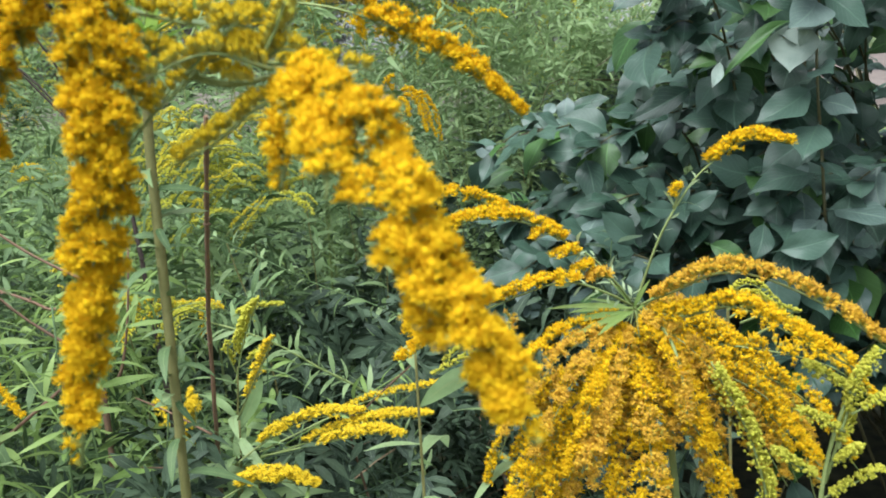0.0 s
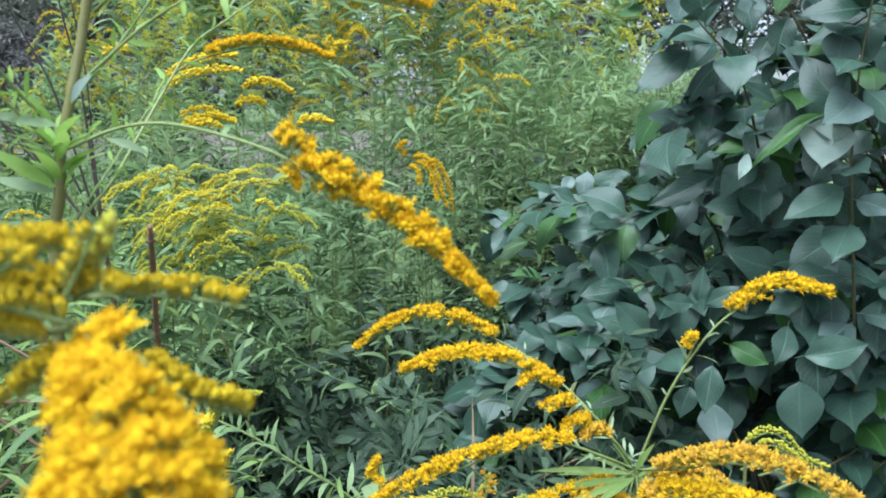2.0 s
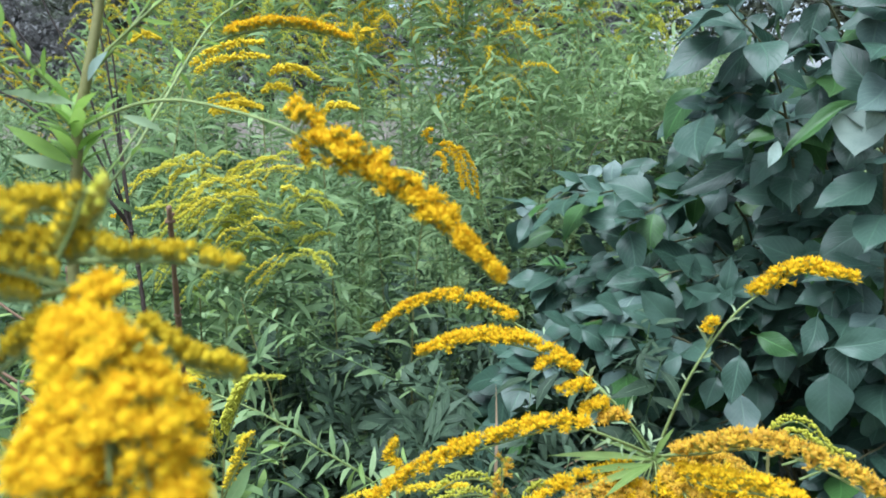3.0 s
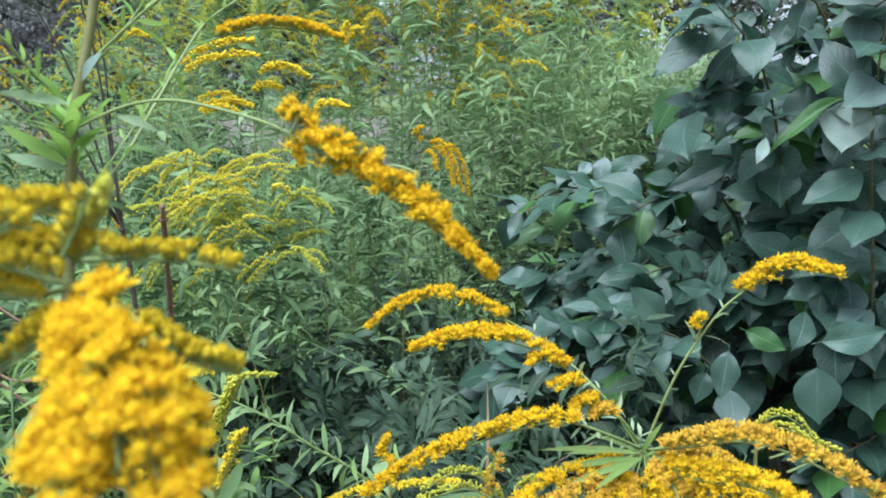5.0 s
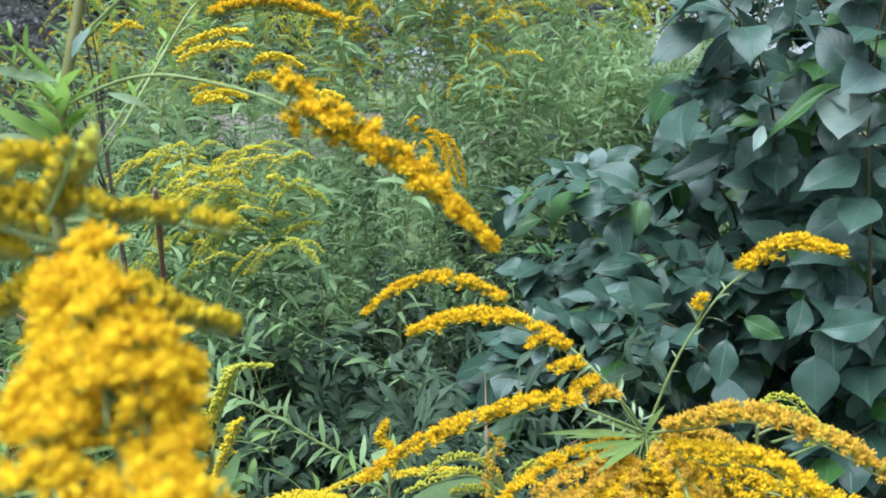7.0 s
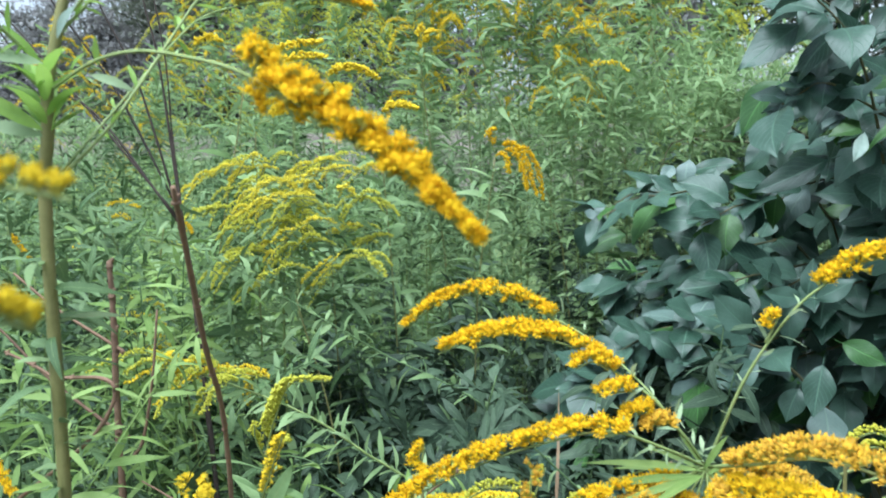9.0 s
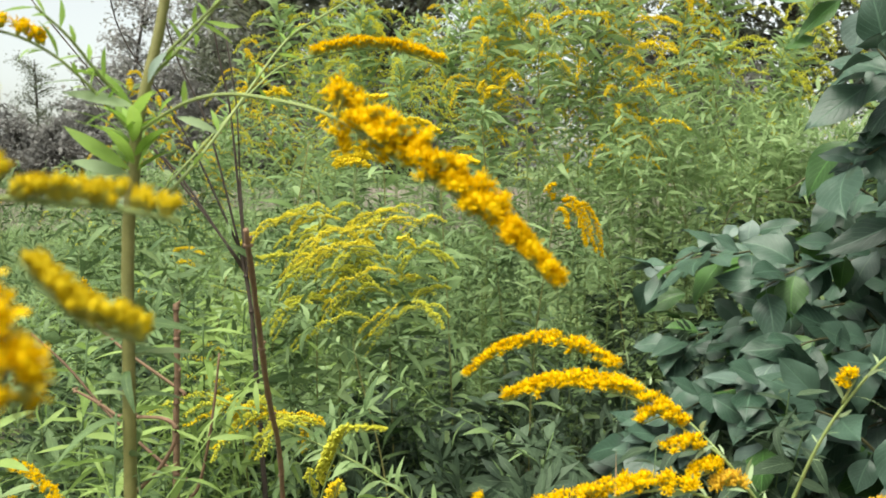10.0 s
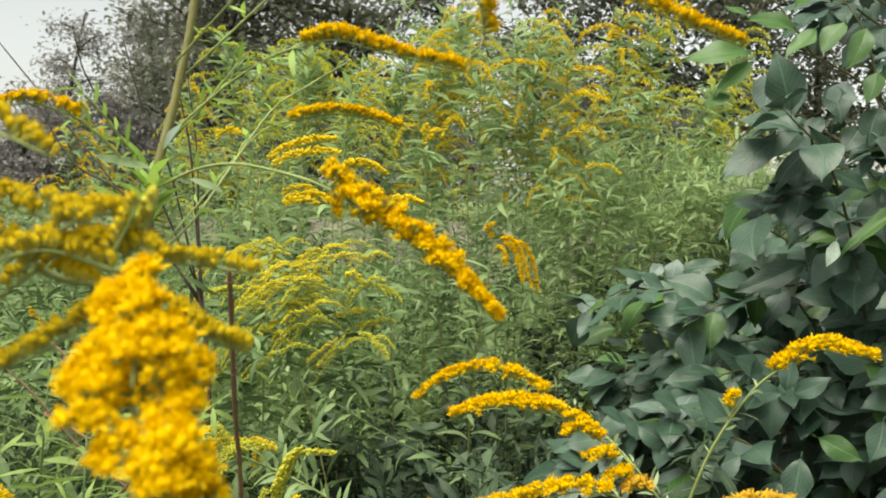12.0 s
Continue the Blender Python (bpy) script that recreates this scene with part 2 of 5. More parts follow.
def floret(size, open_=1.0, seed=0, petals=8, cup_slot=1):
    """A flower head along +Z: a green cup of bracts and a ragged yellow tuft."""
    rng = random.Random(seed)
    s = Shape()
    n = 6
    prof = ((0.0, 0.12), (0.22, 0.26), (0.55, 0.30))
    verts = [(math.cos(math.tau * j / n) * r * size, math.sin(math.tau * j / n) * r * size, z * size) for z, r in prof for j in range(n)]
    faces = [(k * n + j, k * n + (j + 1) % n, (k + 1) * n + (j + 1) % n, (k + 1) * n + j) for k in range(2) for j in range(n)]
    s.add(verts, faces, None, cup_slot)
    verts = [(math.cos(math.tau * j / n) * 0.31 * size, math.sin(math.tau * j / n) * 0.31 * size, 0.5 * size) for j in range(n)]
    verts += [(math.cos(math.tau * (j + 0.5) / n) * 0.22 * size, math.sin(math.tau * (j + 0.5) / n) * 0.22 * size, (0.82 + rng.uniform(-.08, .08)) * size) for j in range(n)]
    verts.append((0, 0, 0.88 * size))
    faces = [f for j in range(n) for f in ((j, (j + 1) % n, n + j), (n + j, (j + 1) % n, n + (j + 1) % n), (n + j, n + (j + 1) % n, 2 * n))]
    s.add(verts, faces)
    for j in range(petals):
        a = math.tau * (j + rng.uniform(-.3, .3)) / petals
        d, e = Vector((math.cos(a), math.sin(a), 0)), Vector((-math.sin(a), math.cos(a), 0))
        out, up = (0.28 + 0.38 * open_ * rng.uniform(0.6, 1.2)) * size, (0.85 + 0.25 * rng.uniform(-1, 1)) * size
        s.add([d * 0.24 * size + Vector((0, 0, 0.5 * size)) - e * 0.06 * size, d * 0.24 * size + Vector((0, 0, 0.5 * size)) + e * 0.06 * size,
               d * out + Vector((0, 0, up)) + e * 0.10 * size, d * out + Vector((0, 0, up)) - e * 0.10 * size], [(0, 1, 2, 3)])
    return s


def tuft(size, seed=0):
    """A far flower head: a small ragged bud of a few facets."""
    rng = random.Random(seed)
    s = Shape()
    ring = [(math.cos(a) * 0.45 * size * rng.uniform(0.7, 1.2), math.sin(a) * 0.45 * size * rng.uniform(0.7, 1.2), size * rng.uniform(0.45, 0.8)) for a in (0.2, 1.5, 2.7, 4.0, 5.2)]
    s.add([(0, 0, 0), *ring, (0, 0, size)], [(0, (j + 1) % 5 + 1, j + 1) for j in range(5)] + [(6, j + 1, (j + 1) % 5 + 1) for j in range(5)])
    return s


def aim(p, way, up=(0, 0, 1), scale=1.0, axis="Z"):
    """A pose at p whose axis points along way."""
    q = Vector(way).normalized().to_track_quat(axis, "Y" if axis == "Z" else "Z")
    return Matrix.LocRotScale(p, q, (scale, scale, scale))


def raceme(parent, pts, heads, count, radius, mats, rng, start=0.1, singles=0, stalk=(0.0011, 0.0005), up=0.7, clump=0, label="", lean=(0, 0, 0), stalk_mat=None, n=20, taper=0.35, tight=0.25):
    """An arching flower branch: a stalk through pts with its heads crowded on the upper side from start to the tip."""
    line = spline(pts, n)
    r = part("flower_branch", [(tube(line, stalk[0], stalk[1], 6 if stalk[0] > 0.0009 else 4), ONE)], [stalk_mat or M_STALK], parent, label)
    poses = []
    centres = [start + (1 - start) * (k + rng.uniform(-.3, .3)) / clump for k in range(clump)] if clump else []
    for k in range(count):
        t = rng.choice(centres) + rng.gauss(0, tight * (1 - start) / clump) if clump else start + (1 - start) * (k + rng.random()) / count
        t = min(max(t, start), 0.995)
        i = t * n
        a = line[int(i)].lerp(line[min(int(i) + 1, n)], i - int(i))
        d = (line[min(int(i) + 1, n)] - line[int(i)]).normalized()
        rise = Vector((0, 0, 1)) - d * d.z
        side = d.cross(Vector((0, 0, 1)))
        if side.length < 0.05:
            side = Vector((1, 0, 0))
        side.normalize()
        rise = side.cross(d) if rise.length < 0.1 else rise.normalized()
        w = radius * min(1.0, (1 - t) / taper + 0.35) * min(1.0, 0.55 + (t - start) * 4)
        ang = rng.gauss(0, 1.1 - up) if up < 1 else rng.gauss(0, 0.25)
        out = (rise * math.cos(ang) + side * math.sin(ang))
        p = a + out * w * rng.random() ** 0.6 + d * rng.uniform(-.3, .3) * radius
        way = out * 0.8 + Vector((0, 0, 0.5)) + d * 0.25 + Vector((rng.gauss(0, .3), rng.gauss(0, .3), rng.gauss(0, .2))) + Vector(lean)
        poses.append((rng.choice(heads), aim(p, way, scale=rng.uniform(0.75, 1.15))))
    for s, m in poses[:singles]:
        ob = new("flower_head", single_mesh(s, mats))
        ob.parent, ob.matrix_local = r, m
    if poses[singles:]:
        part("blossom", poses[singles:], mats, r, "", "stuff")
    return r


def panicle(parent, pts, sides, length, heads, count, radius, mats, rng, singles=0, face=(0, -0.4, 0.3), hang=0.15, cone=2.2):
    """A thick flower branch: a main axis with short crowded side branches that shrink towards its tip."""
    raceme(parent, pts, heads, count * 2, radius, mats, rng, 0.05, singles, up=0.2, taper=0.8)
    line = spline(pts, 40)
    for k in range(sides):
        t = 0.09 + 0.85 * (k + rng.uniform(-.3, .3)) / sides
        i = max(0, min(38, int(t * 40)))
        d = (line[i + 1] - line[i]).normalized()
        a = rng.uniform(0, math.tau)
        out = d.to_track_quat("Z", "Y") @ Vector((math.cos(a), math.sin(a), 0))
        out = (out + Vector(face)).normalized()
        ln = length * min(0.2 + cone * t, 1.22 - 0.97 * t) * rng.uniform(0.6, 1.25)
        p = line[i]
        raceme(parent, [p, p + out * ln * 0.55 + d * ln * 0.2 + Vector((0, 0, ln * 0.12)), p + out * ln * 0.9 + d * ln * 0.6 - Vector((0, 0, ln * hang))], heads, count, radius * 0.8, mats, rng, 0.3, singles // 3, (0.0005, 0.0003), 0.3, n=8, clump=3, tight=0.16)


SINGLE = {}


def leaf_between(parent, shape, length, a, b, facing, breadth, material):
    """A leaf of that natural length, scaled to reach from a to b in the parent's space, its face turned to facing."""
    way = (b - a).normalized()
    xa = way.cross(Vector(facing)).normalized()
    size = (b - a).length / length
    ob = new("leaf", single_mesh(shape, [material]))
    ob.parent = parent
    ob.matrix_local = Matrix.Translation(a) @ Matrix((xa * size * breadth, way * size, xa.cross(way) * size)).transposed().to_4x4()


def single_mesh(shape, mats):
    key = (id(shape), tuple(m.name for m in mats))
    if key not in SINGLE:
        SINGLE[key] = mesh_of("piece", [(shape, ONE)], mats)
    return SINGLE[key]


def scatter_leaves(line, leaves, count, rng, t0=0.0, t1=1.0, rise=0.5, scale=(0.7, 1.1), spin=2.4):
    """Poses of leaves set spirally along a line."""
    n, out = len(line) - 1, []
    for k in range(count):
        t = t0 + (t1 - t0) * (k + rng.random()) / count
        i = min(int(t * n), n - 1)
        p = line[i].lerp(line[i + 1], t * n - i)
        d = (line[i + 1] - line[i]).normalized()
        a = k * spin + rng.uniform(-.4, .4)
        q = d.to_track_quat("Z", "Y")
        way = q @ Vector((math.cos(a), math.sin(a), rise + rng.uniform(-.35, .35)))
        sc = rng.uniform(*scale)
        out.append((rng.choice(leaves), aim(p, way, scale=sc, axis="Y") @ Matrix.Rotation(rng.gauss(0, 0.55), 4, "Y")))
    return out


# ---- ground ----


def ground_height(x, y):
    s = min(max((y - 4.5) / 7.0, 0.0), 1.0)
    return 0.95 * s * s * (3 - 2 * s) + 0.03 * math.sin(x * 1.3 + y) + 0.02 * math.sin(y * 2.1 - x)


def build_ground():
    xs = [-1500, -400, -120, -40] + [k * 0.8 for k in range(-30, 31)] + [40, 120, 400, 1500]
    ys = [-1500, -400, -100, -30] + [k * 0.5 - 12 for k in range(0, 70)] + [40, 80, 200, 600, 2500]
    verts = [(x, y, ground_height(x, y)) for y in ys for x in xs]
    w = len(xs)
    s = Shape()
    for r in range(len(ys) - 1):
        for c in range(w - 1):
            a = r * w + c
            s.f.append((a, a + 1, a + w + 1, a + w))
            y = ys[r]
            near = 8.5 + 0.7 * math.sin(xs[c] * 0.9) + 0.4 * math.sin(xs[c] * 2.3 + 1)
            s.m.append(1 if near <= y < 13.0 + 0.6 * math.sin(xs[c] * 0.7 + 2) else (2 if y >= 4 or y < -8 else 0))
    s.v, s.uv = verts, [(0, 0)] * len(verts)
    ob = new("ground", mesh_of("ground", [(s, ONE)], [M_GROUND, M_SOIL, M_FIELD]))
    tagged(ob, "weedy ground with leaf litter and a strip of bare brown soil", "ground", "", "structure")


build_ground()

# ---- the large-leaved shrub ----
RS = random.Random(11)
SHRUB_LEAVES = [leaf(0.106, 0.064 + 0.006 * (k % 3), (0.22, 0.08, 0.3, -0.1)[k % 4], 0.06 + 0.1 * (k % 4), 0.05, 12, 3, 0.37, 1.0, k, 0.016, True) for k in range(8)]


def SHRUB_EDGE(w):
    """How far the foliage reaches to the west at a height: further low down."""
    e = max(-0.05, min(0.40, 0.40 - 1.5 * (1.25 - w.z)))
    return e + (0.17 * e / 0.34) * (w.y - 1.8) / 0.6


def build_shrub():
    shrub = thing("shrub", "dense shrub with large oval blue-green leaves", "shrub", at=(1.5, 2.6, 0))
    base = Vector((1.5, 2.6, 0))
    centre, radii = Vector((1.5, 2.6, 0.75)), Vector((1.36, 1.2, 1.3))
    blades, fresh = [], []

    def twig(pts, count, r0=0.004, t0=0.25, young=0.1, size=(0.55, 1.1)):
        if Vector(pts[-1]).x < SHRUB_EDGE(Vector(pts[-1])) - 0.06:
            return
        line = [p - base for p in spline(pts, 14)]
        part("branch", [(tube(line, r0, 0.0012, 5), ONE)], [M_TWIG], shrub)
        for s, m in scatter_leaves(line, SHRUB_LEAVES, count, RS, t0, 1.0, 0.35, size, 2.6):
            p, q, sc = m.decompose()
            way = q @ Vector((0, 1, 0))
            out = (p + base - centre).normalized()
            way = (way * 0.9 + out * 0.45 + Vector((-0.2, -0.2, RS.uniform(-0.75, 0.05)))).normalized()
            nrm = (Vector((0, -0.35, 1.1)) + out * 0.55 + Vector((RS.gauss(-.1, .4), RS.gauss(-.1, .4), 0))).normalized()
            xa = way.cross(nrm).normalized()
            za = xa.cross(way)
            rot = Matrix((xa, way, za)).transposed().to_4x4()
            w = p + base
            if w.z > 0.6 and w.x < SHRUB_EDGE(w):
                continue
            item = (s, Matrix.Translation(p) @ rot @ Matrix.Diagonal((sc.x, sc.x, sc.x, 1)))
            (fresh if RS.random() < young else blades).append(item)

    for k in range(215):
        a = RS.uniform(0, math.tau) if k % 3 == 0 else RS.uniform(math.pi * 0.75, math.pi * 1.75)
        e = math.asin(RS.uniform(-0.55, 0.98))
        d = Vector((math.cos(a) * math.cos(e), math.sin(a) * math.cos(e), math.sin(e)))
        reach = RS.uniform(0.72, 1.04)
        tip = centre + Vector((d.x * radii.x, d.y * radii.y, d.z * radii.z)) * reach
        tip.z = max(tip.z, 0.08)
        root = base + Vector((RS.uniform(-.25, .25), RS.uniform(-.25, .25), 0.02))
        mid = root.lerp(tip, 0.55) + Vector((0, 0, 0.25 + 0.15 * RS.random()))
        twig([root, mid, tip + Vector((0, 0, 0.05)), tip + d * 0.12 - Vector((0, 0, 0.06))], 23)
    # branches that reach out towards the path
    twig([(1.1, 2.0, 0.0), (0.75, 1.6, 0.6), (0.62, 1.42, 1.05), (0.585, 1.37, 1.3), (0.62, 1.36, 1.6)], 26, 0.0042, 0.3, 0.1)
    twig([(0.9, 2.2, 0.3), (0.62, 1.75, 0.95), (0.47, 1.5, 1.3), (0.36, 1.42, 1.42)], 18, 0.004, 0.4, 0.1)
    twig([(0.8, 2.2, 0.3), (0.4, 2.0, 0.95), (0.2, 1.95, 1.08), (0.08, 1.92, 1.03)], 22, 0.004, 0.4, 0.3)
    twig([(0.8, 2.0, 0.2), (0.5, 1.6, 0.7), (0.33, 1.5, 0.88), (0.24, 1.45, 0.84)], 18, 0.004, 0.4, 0.1)
    for k in range(16):
        tx, tz = RS.uniform(0.38, 1.1), RS.uniform(1.05, 1.8)
        ty = 1.75 - 0.3 * (tx - 0.38) + RS.uniform(-.2, .15)
        twig([(tx + 0.5, ty + 0.7, 0.4), (tx + 0.25, ty + 0.3, tz - 0.2), (tx, ty, tz), (tx - 0.1, ty - 0.06, tz - 0.02)], 20, 0.004, 0.3, 0.1, (0.5, 1.0))
    for k in range(44):
        tx, tz = RS.uniform(0.1, 0.85), RS.uniform(0.6, 1.12)
        ty = 1.72 - 0.2 * (tx - 0.3) + RS.uniform(-.15, .15)
        twig([(tx + 0.45, ty + 0.6, 0.2), (tx + 0.22, ty + 0.3, tz - 0.1), (tx, ty, tz), (tx - 0.1, ty - 0.06, tz - 0.03)], 20, 0.0035, 0.3, 0.12, (0.5, 1.0))
    # larger leaves at the near side, twig by twig: base, tip, breadth, material
    def hand(rows, facing=(-0.15, -0.7, 0.7)):
        for k, (a, b, breadth, material) in enumerate(rows):
            turned = Vector(facing) + Vector((RS.gauss(0, 0.2), 0, RS.gauss(0, 0.2)))
            leaf_between(shrub, SHRUB_LEAVES[(0, 1, 2, 4, 5, 6)[k % 6]], 0.115, Vector(a) - base, Vector(b) - base, turned, breadth, material)

    D, F, P = M_SHRUB, M_SHRUB2, M_PALE
    hand([((0.392, 1.5, 1.383), (0.288, 1.47, 1.312), 0.85, D), ((0.453, 1.5, 1.352), (0.35, 1.47, 1.283), 0.85, D), ((0.403, 1.7, 1.309), (0.32, 1.68, 1.214), 0.75, F), ((0.448, 1.7, 1.29), (0.405, 1.68, 1.243), 0.9, F), ((0.454, 1.6, 1.285), (0.388, 1.58, 1.239), 0.8, D),
          ((0.455, 1.55, 1.174), (0.323, 1.52, 1.136), 0.62, D), ((0.525, 1.5, 1.284), (0.46, 1.5, 1.325), 0.8, D), ((0.568, 1.5, 1.362), (0.518, 1.5, 1.389), 0.9, D)])
    hand([((0.558, 1.38, 1.281), (0.536, 1.35, 1.199), 1.5, P), ((0.55, 1.36, 1.222), (0.571, 1.34, 1.291), 0.55, P), ((0.563, 1.38, 1.282), (0.431, 1.36, 1.211), 0.27, F), ((0.437, 1.37, 1.221), (0.42, 1.36, 1.18), 0.7, P), ((0.589, 1.38, 1.282), (0.669, 1.4, 1.293), 0.5, F)])
    hand([((0.521, 1.62, 1.152), (0.515, 1.58, 1.083), 1.25, D), ((0.607, 1.7, 1.13), (0.607, 1.66, 1.05), 1.0, D), ((0.654, 1.75, 1.103), (0.679, 1.72, 1.052), 1.0, D), ((0.705, 1.75, 1.102), (0.726, 1.72, 1.051), 1.0, D),
          ((0.663, 1.5, 1.086), (0.54, 1.46, 1.03), 0.8, D), ((0.598, 1.8, 1.219), (0.51, 1.75, 1.166), 0.8, D)])
    hand([((0.195, 2, 0.98), (0.26, 1.97, 0.928), 0.9, D), ((0.246, 2, 1.019), (0.185, 1.98, 1.071), 1.3, F), ((0.159, 2, 0.988), (0.058, 1.97, 0.955), 0.8, F), ((0.048, 2.05, 1.054), (0.102, 2.02, 1.001), 0.9, M_SHEEN),
          ((0.275, 1.98, 1.154), (0.261, 1.94, 1.089), 0.9, M_SHEEN), ((0.333, 1.98, 1.136), (0.295, 1.94, 1.07), 0.95, D), ((0.247, 1.98, 1.137), (0.215, 1.94, 1.107), 0.9, M_SHEEN), ((0.275, 2.05, 1.109), (0.369, 2, 1.143), 0.8, D)])
    hand([((0.317, 1.42, 0.911), (0.252, 1.4, 0.982), 0.9, D), ((0.329, 1.42, 0.879), (0.252, 1.38, 0.853), 0.95, D), ((0.383, 1.42, 0.972), (0.388, 1.42, 1.033), 0.7, D), ((0.384, 1.42, 0.975), (0.323, 1.4, 0.989), 0.8, D), ((0.386, 1.42, 0.969), (0.44, 1.4, 1.008), 0.7, D)], (-0.1, -0.9, 0.4))
    hand([((0.396, 1.36, 0.905), (0.378, 1.33, 0.829), 0.95, D), ((0.409, 1.36, 0.93), (0.468, 1.33, 0.906), 0.85, F), ((0.516, 1.36, 0.905), (0.619, 1.34, 0.936), 0.72, D), ((0.521, 1.4, 0.954), (0.493, 1.37, 0.894), 0.95, D),
          ((0.549, 1.42, 0.863), (0.549, 1.38, 0.771), 1.15, D), ((0.29, 1.45, 0.835), (0.301, 1.42, 0.779), 1.0, D), ((0.198, 1.5, 0.818), (0.259, 1.48, 0.82), 0.8, D), ((0.159, 1.5, 0.899), (0.224, 1.48, 0.865), 1.0, D), ((0.388, 1.45, 0.835), (0.366, 1.42, 0.787), 1.0, D)], (-0.1, -0.95, 0.28))
    # the top of the near side
    for pts in ([(0.638, 1.6, 1.301), (0.543, 1.54, 1.436), (0.432, 1.52, 1.507), (0.353, 1.52, 1.519)], [(0.543, 1.54, 1.436), (0.51, 1.53, 1.543), (0.465, 1.53, 1.616)], [(0.432, 1.52, 1.507), (0.395, 1.52, 1.562), (0.368, 1.52, 1.599)]):
        part("branch", [(tube([p - base for p in spline(pts, 14)], 0.0026, 0.001, 5), ONE)], [M_TWIG], shrub)
    hand([((0.353, 1.52, 1.519), (0.227, 1.49, 1.504), 0.75, F), ((0.349, 1.52, 1.508), (0.273, 1.49, 1.451), 0.6, F), ((0.413, 1.52, 1.543), (0.328, 1.49, 1.575), 0.7, F), ((0.439, 1.52, 1.556), (0.382, 1.49, 1.507), 0.8, F), ((0.481, 1.52, 1.568), (0.436, 1.49, 1.515), 0.8, F), ((0.515, 1.52, 1.559), (0.475, 1.49, 1.492), 0.8, F), ((0.311, 1.52, 1.449), (0.259, 1.49, 1.428), 0.7, F), ((0.373, 1.52, 1.492), (0.352, 1.49, 1.418), 1.1, M_SHEEN), ((0.404, 1.52, 1.496), (0.392, 1.49, 1.409), 0.9, M_SHEEN), ((0.452, 1.52, 1.47), (0.468, 1.49, 1.4), 0.9, D), ((0.488, 1.52, 1.474), (0.46, 1.49, 1.409), 0.9, M_SHEEN), ((0.53, 1.52, 1.487), (0.502, 1.49, 1.435), 0.9, F), ((0.452, 1.52, 1.416), (0.416, 1.49, 1.373), 0.9, D), ((0.512, 1.52, 1.402), (0.476, 1.49, 1.355), 0.9, D), ((0.536, 1.52, 1.433), (0.513, 1.49, 1.368), 0.9, D), ((0.395, 1.52, 1.58), (0.429, 1.49, 1.612), 0.8, F), ((0.343, 1.52, 1.563), (0.293, 1.49, 1.589), 0.7, F), ((0.488, 1.52, 1.591), (0.52, 1.49, 1.622), 0.8, D)])
    RS.shuffle(blades)
    blades.sort(key=lambda b: (b[1].translation.y + base.y) + 0.4 * (b[1].translation.x + base.x))
    # every eleventh leaf, and every tenth further back, has the painted sheen
    for k, (s, m) in enumerate(blades[:250]):
        ob = new("leaf", single_mesh(s, [M_SHRUB if k % 11 else M_SHEEN]))
        ob.parent, ob.matrix_local = shrub, m
    far = blades[250:]
    part("foliage", [b for k, b in enumerate(far) if k % 10], [M_SHRUB], shrub, "", "stuff")
    part("pale_foliage", far[::10], [M_SHEEN], shrub, "blue-green leaves with the sky's sheen in their colour", "stuff")
    part("young_foliage", fresh, [M_SHRUB2], shrub, "fresh bright green leaves", "stuff")


build_shrub()

# ---- goldenrods beside the camera's way ----
RG = random.Random(5)
HEAD_NEAR = [floret(0.0031 + 0.0002 * k, 0.9, k, 8) for k in range(4)]
HEAD_SPRAY = [floret(0.0034 + 0.0002 * k, 1.0, 60 + k, 8) for k in range(4)]
HEAD_BUD = [floret(0.0031, 0.1, 10 + k, 5) for k in range(3)]
HEAD_MID = [floret(0.0041, 1.15, 20 + k, 7) for k in range(4)]
HEAD_FINE = [floret(0.0034 + 0.0006 * k, 0.8, 30 + k, 5) for k in range(3)]
TUFTS = [tuft(0.0062, k) for k in range(5)]
FINE_TUFTS = [tuft(0.0047, 20 + k) for k in range(4)]
SMALL_TUFTS = [tuft(0.0034, 40 + k) for k in range(4)]
TINY_TUFTS = [tuft(0.0025, 30 + k) for k in range(4)]
FAR_LEAF = [leaf(0.06, 0.0108, 0.3, 0.12 + 0.18 * k, 0.02, 4, 1, 0.4, 0.8, 45 + k) for k in range(4)]
NARROW = [leaf(0.055, 0.010, 0.3, 0.05 + 0.13 * k, 0.0, 5, 1, 0.4, 0.8, 40 + k) for k in range(4)]
LANCE = [leaf(0.085, 0.019, 0.3, 0.2 + 0.2 * k, 0.02, 6, 1, 0.4, 0.9, 50 + k) for k in range(4)]


def stemmed(thing_ob, pts, r0, r1, material, name="stem", n=30):
    line = spline(pts, n)
    part(name, [(tube(line, r0, r1, 7, 0.05, RG), ONE)], [material], thing_ob)
    return line


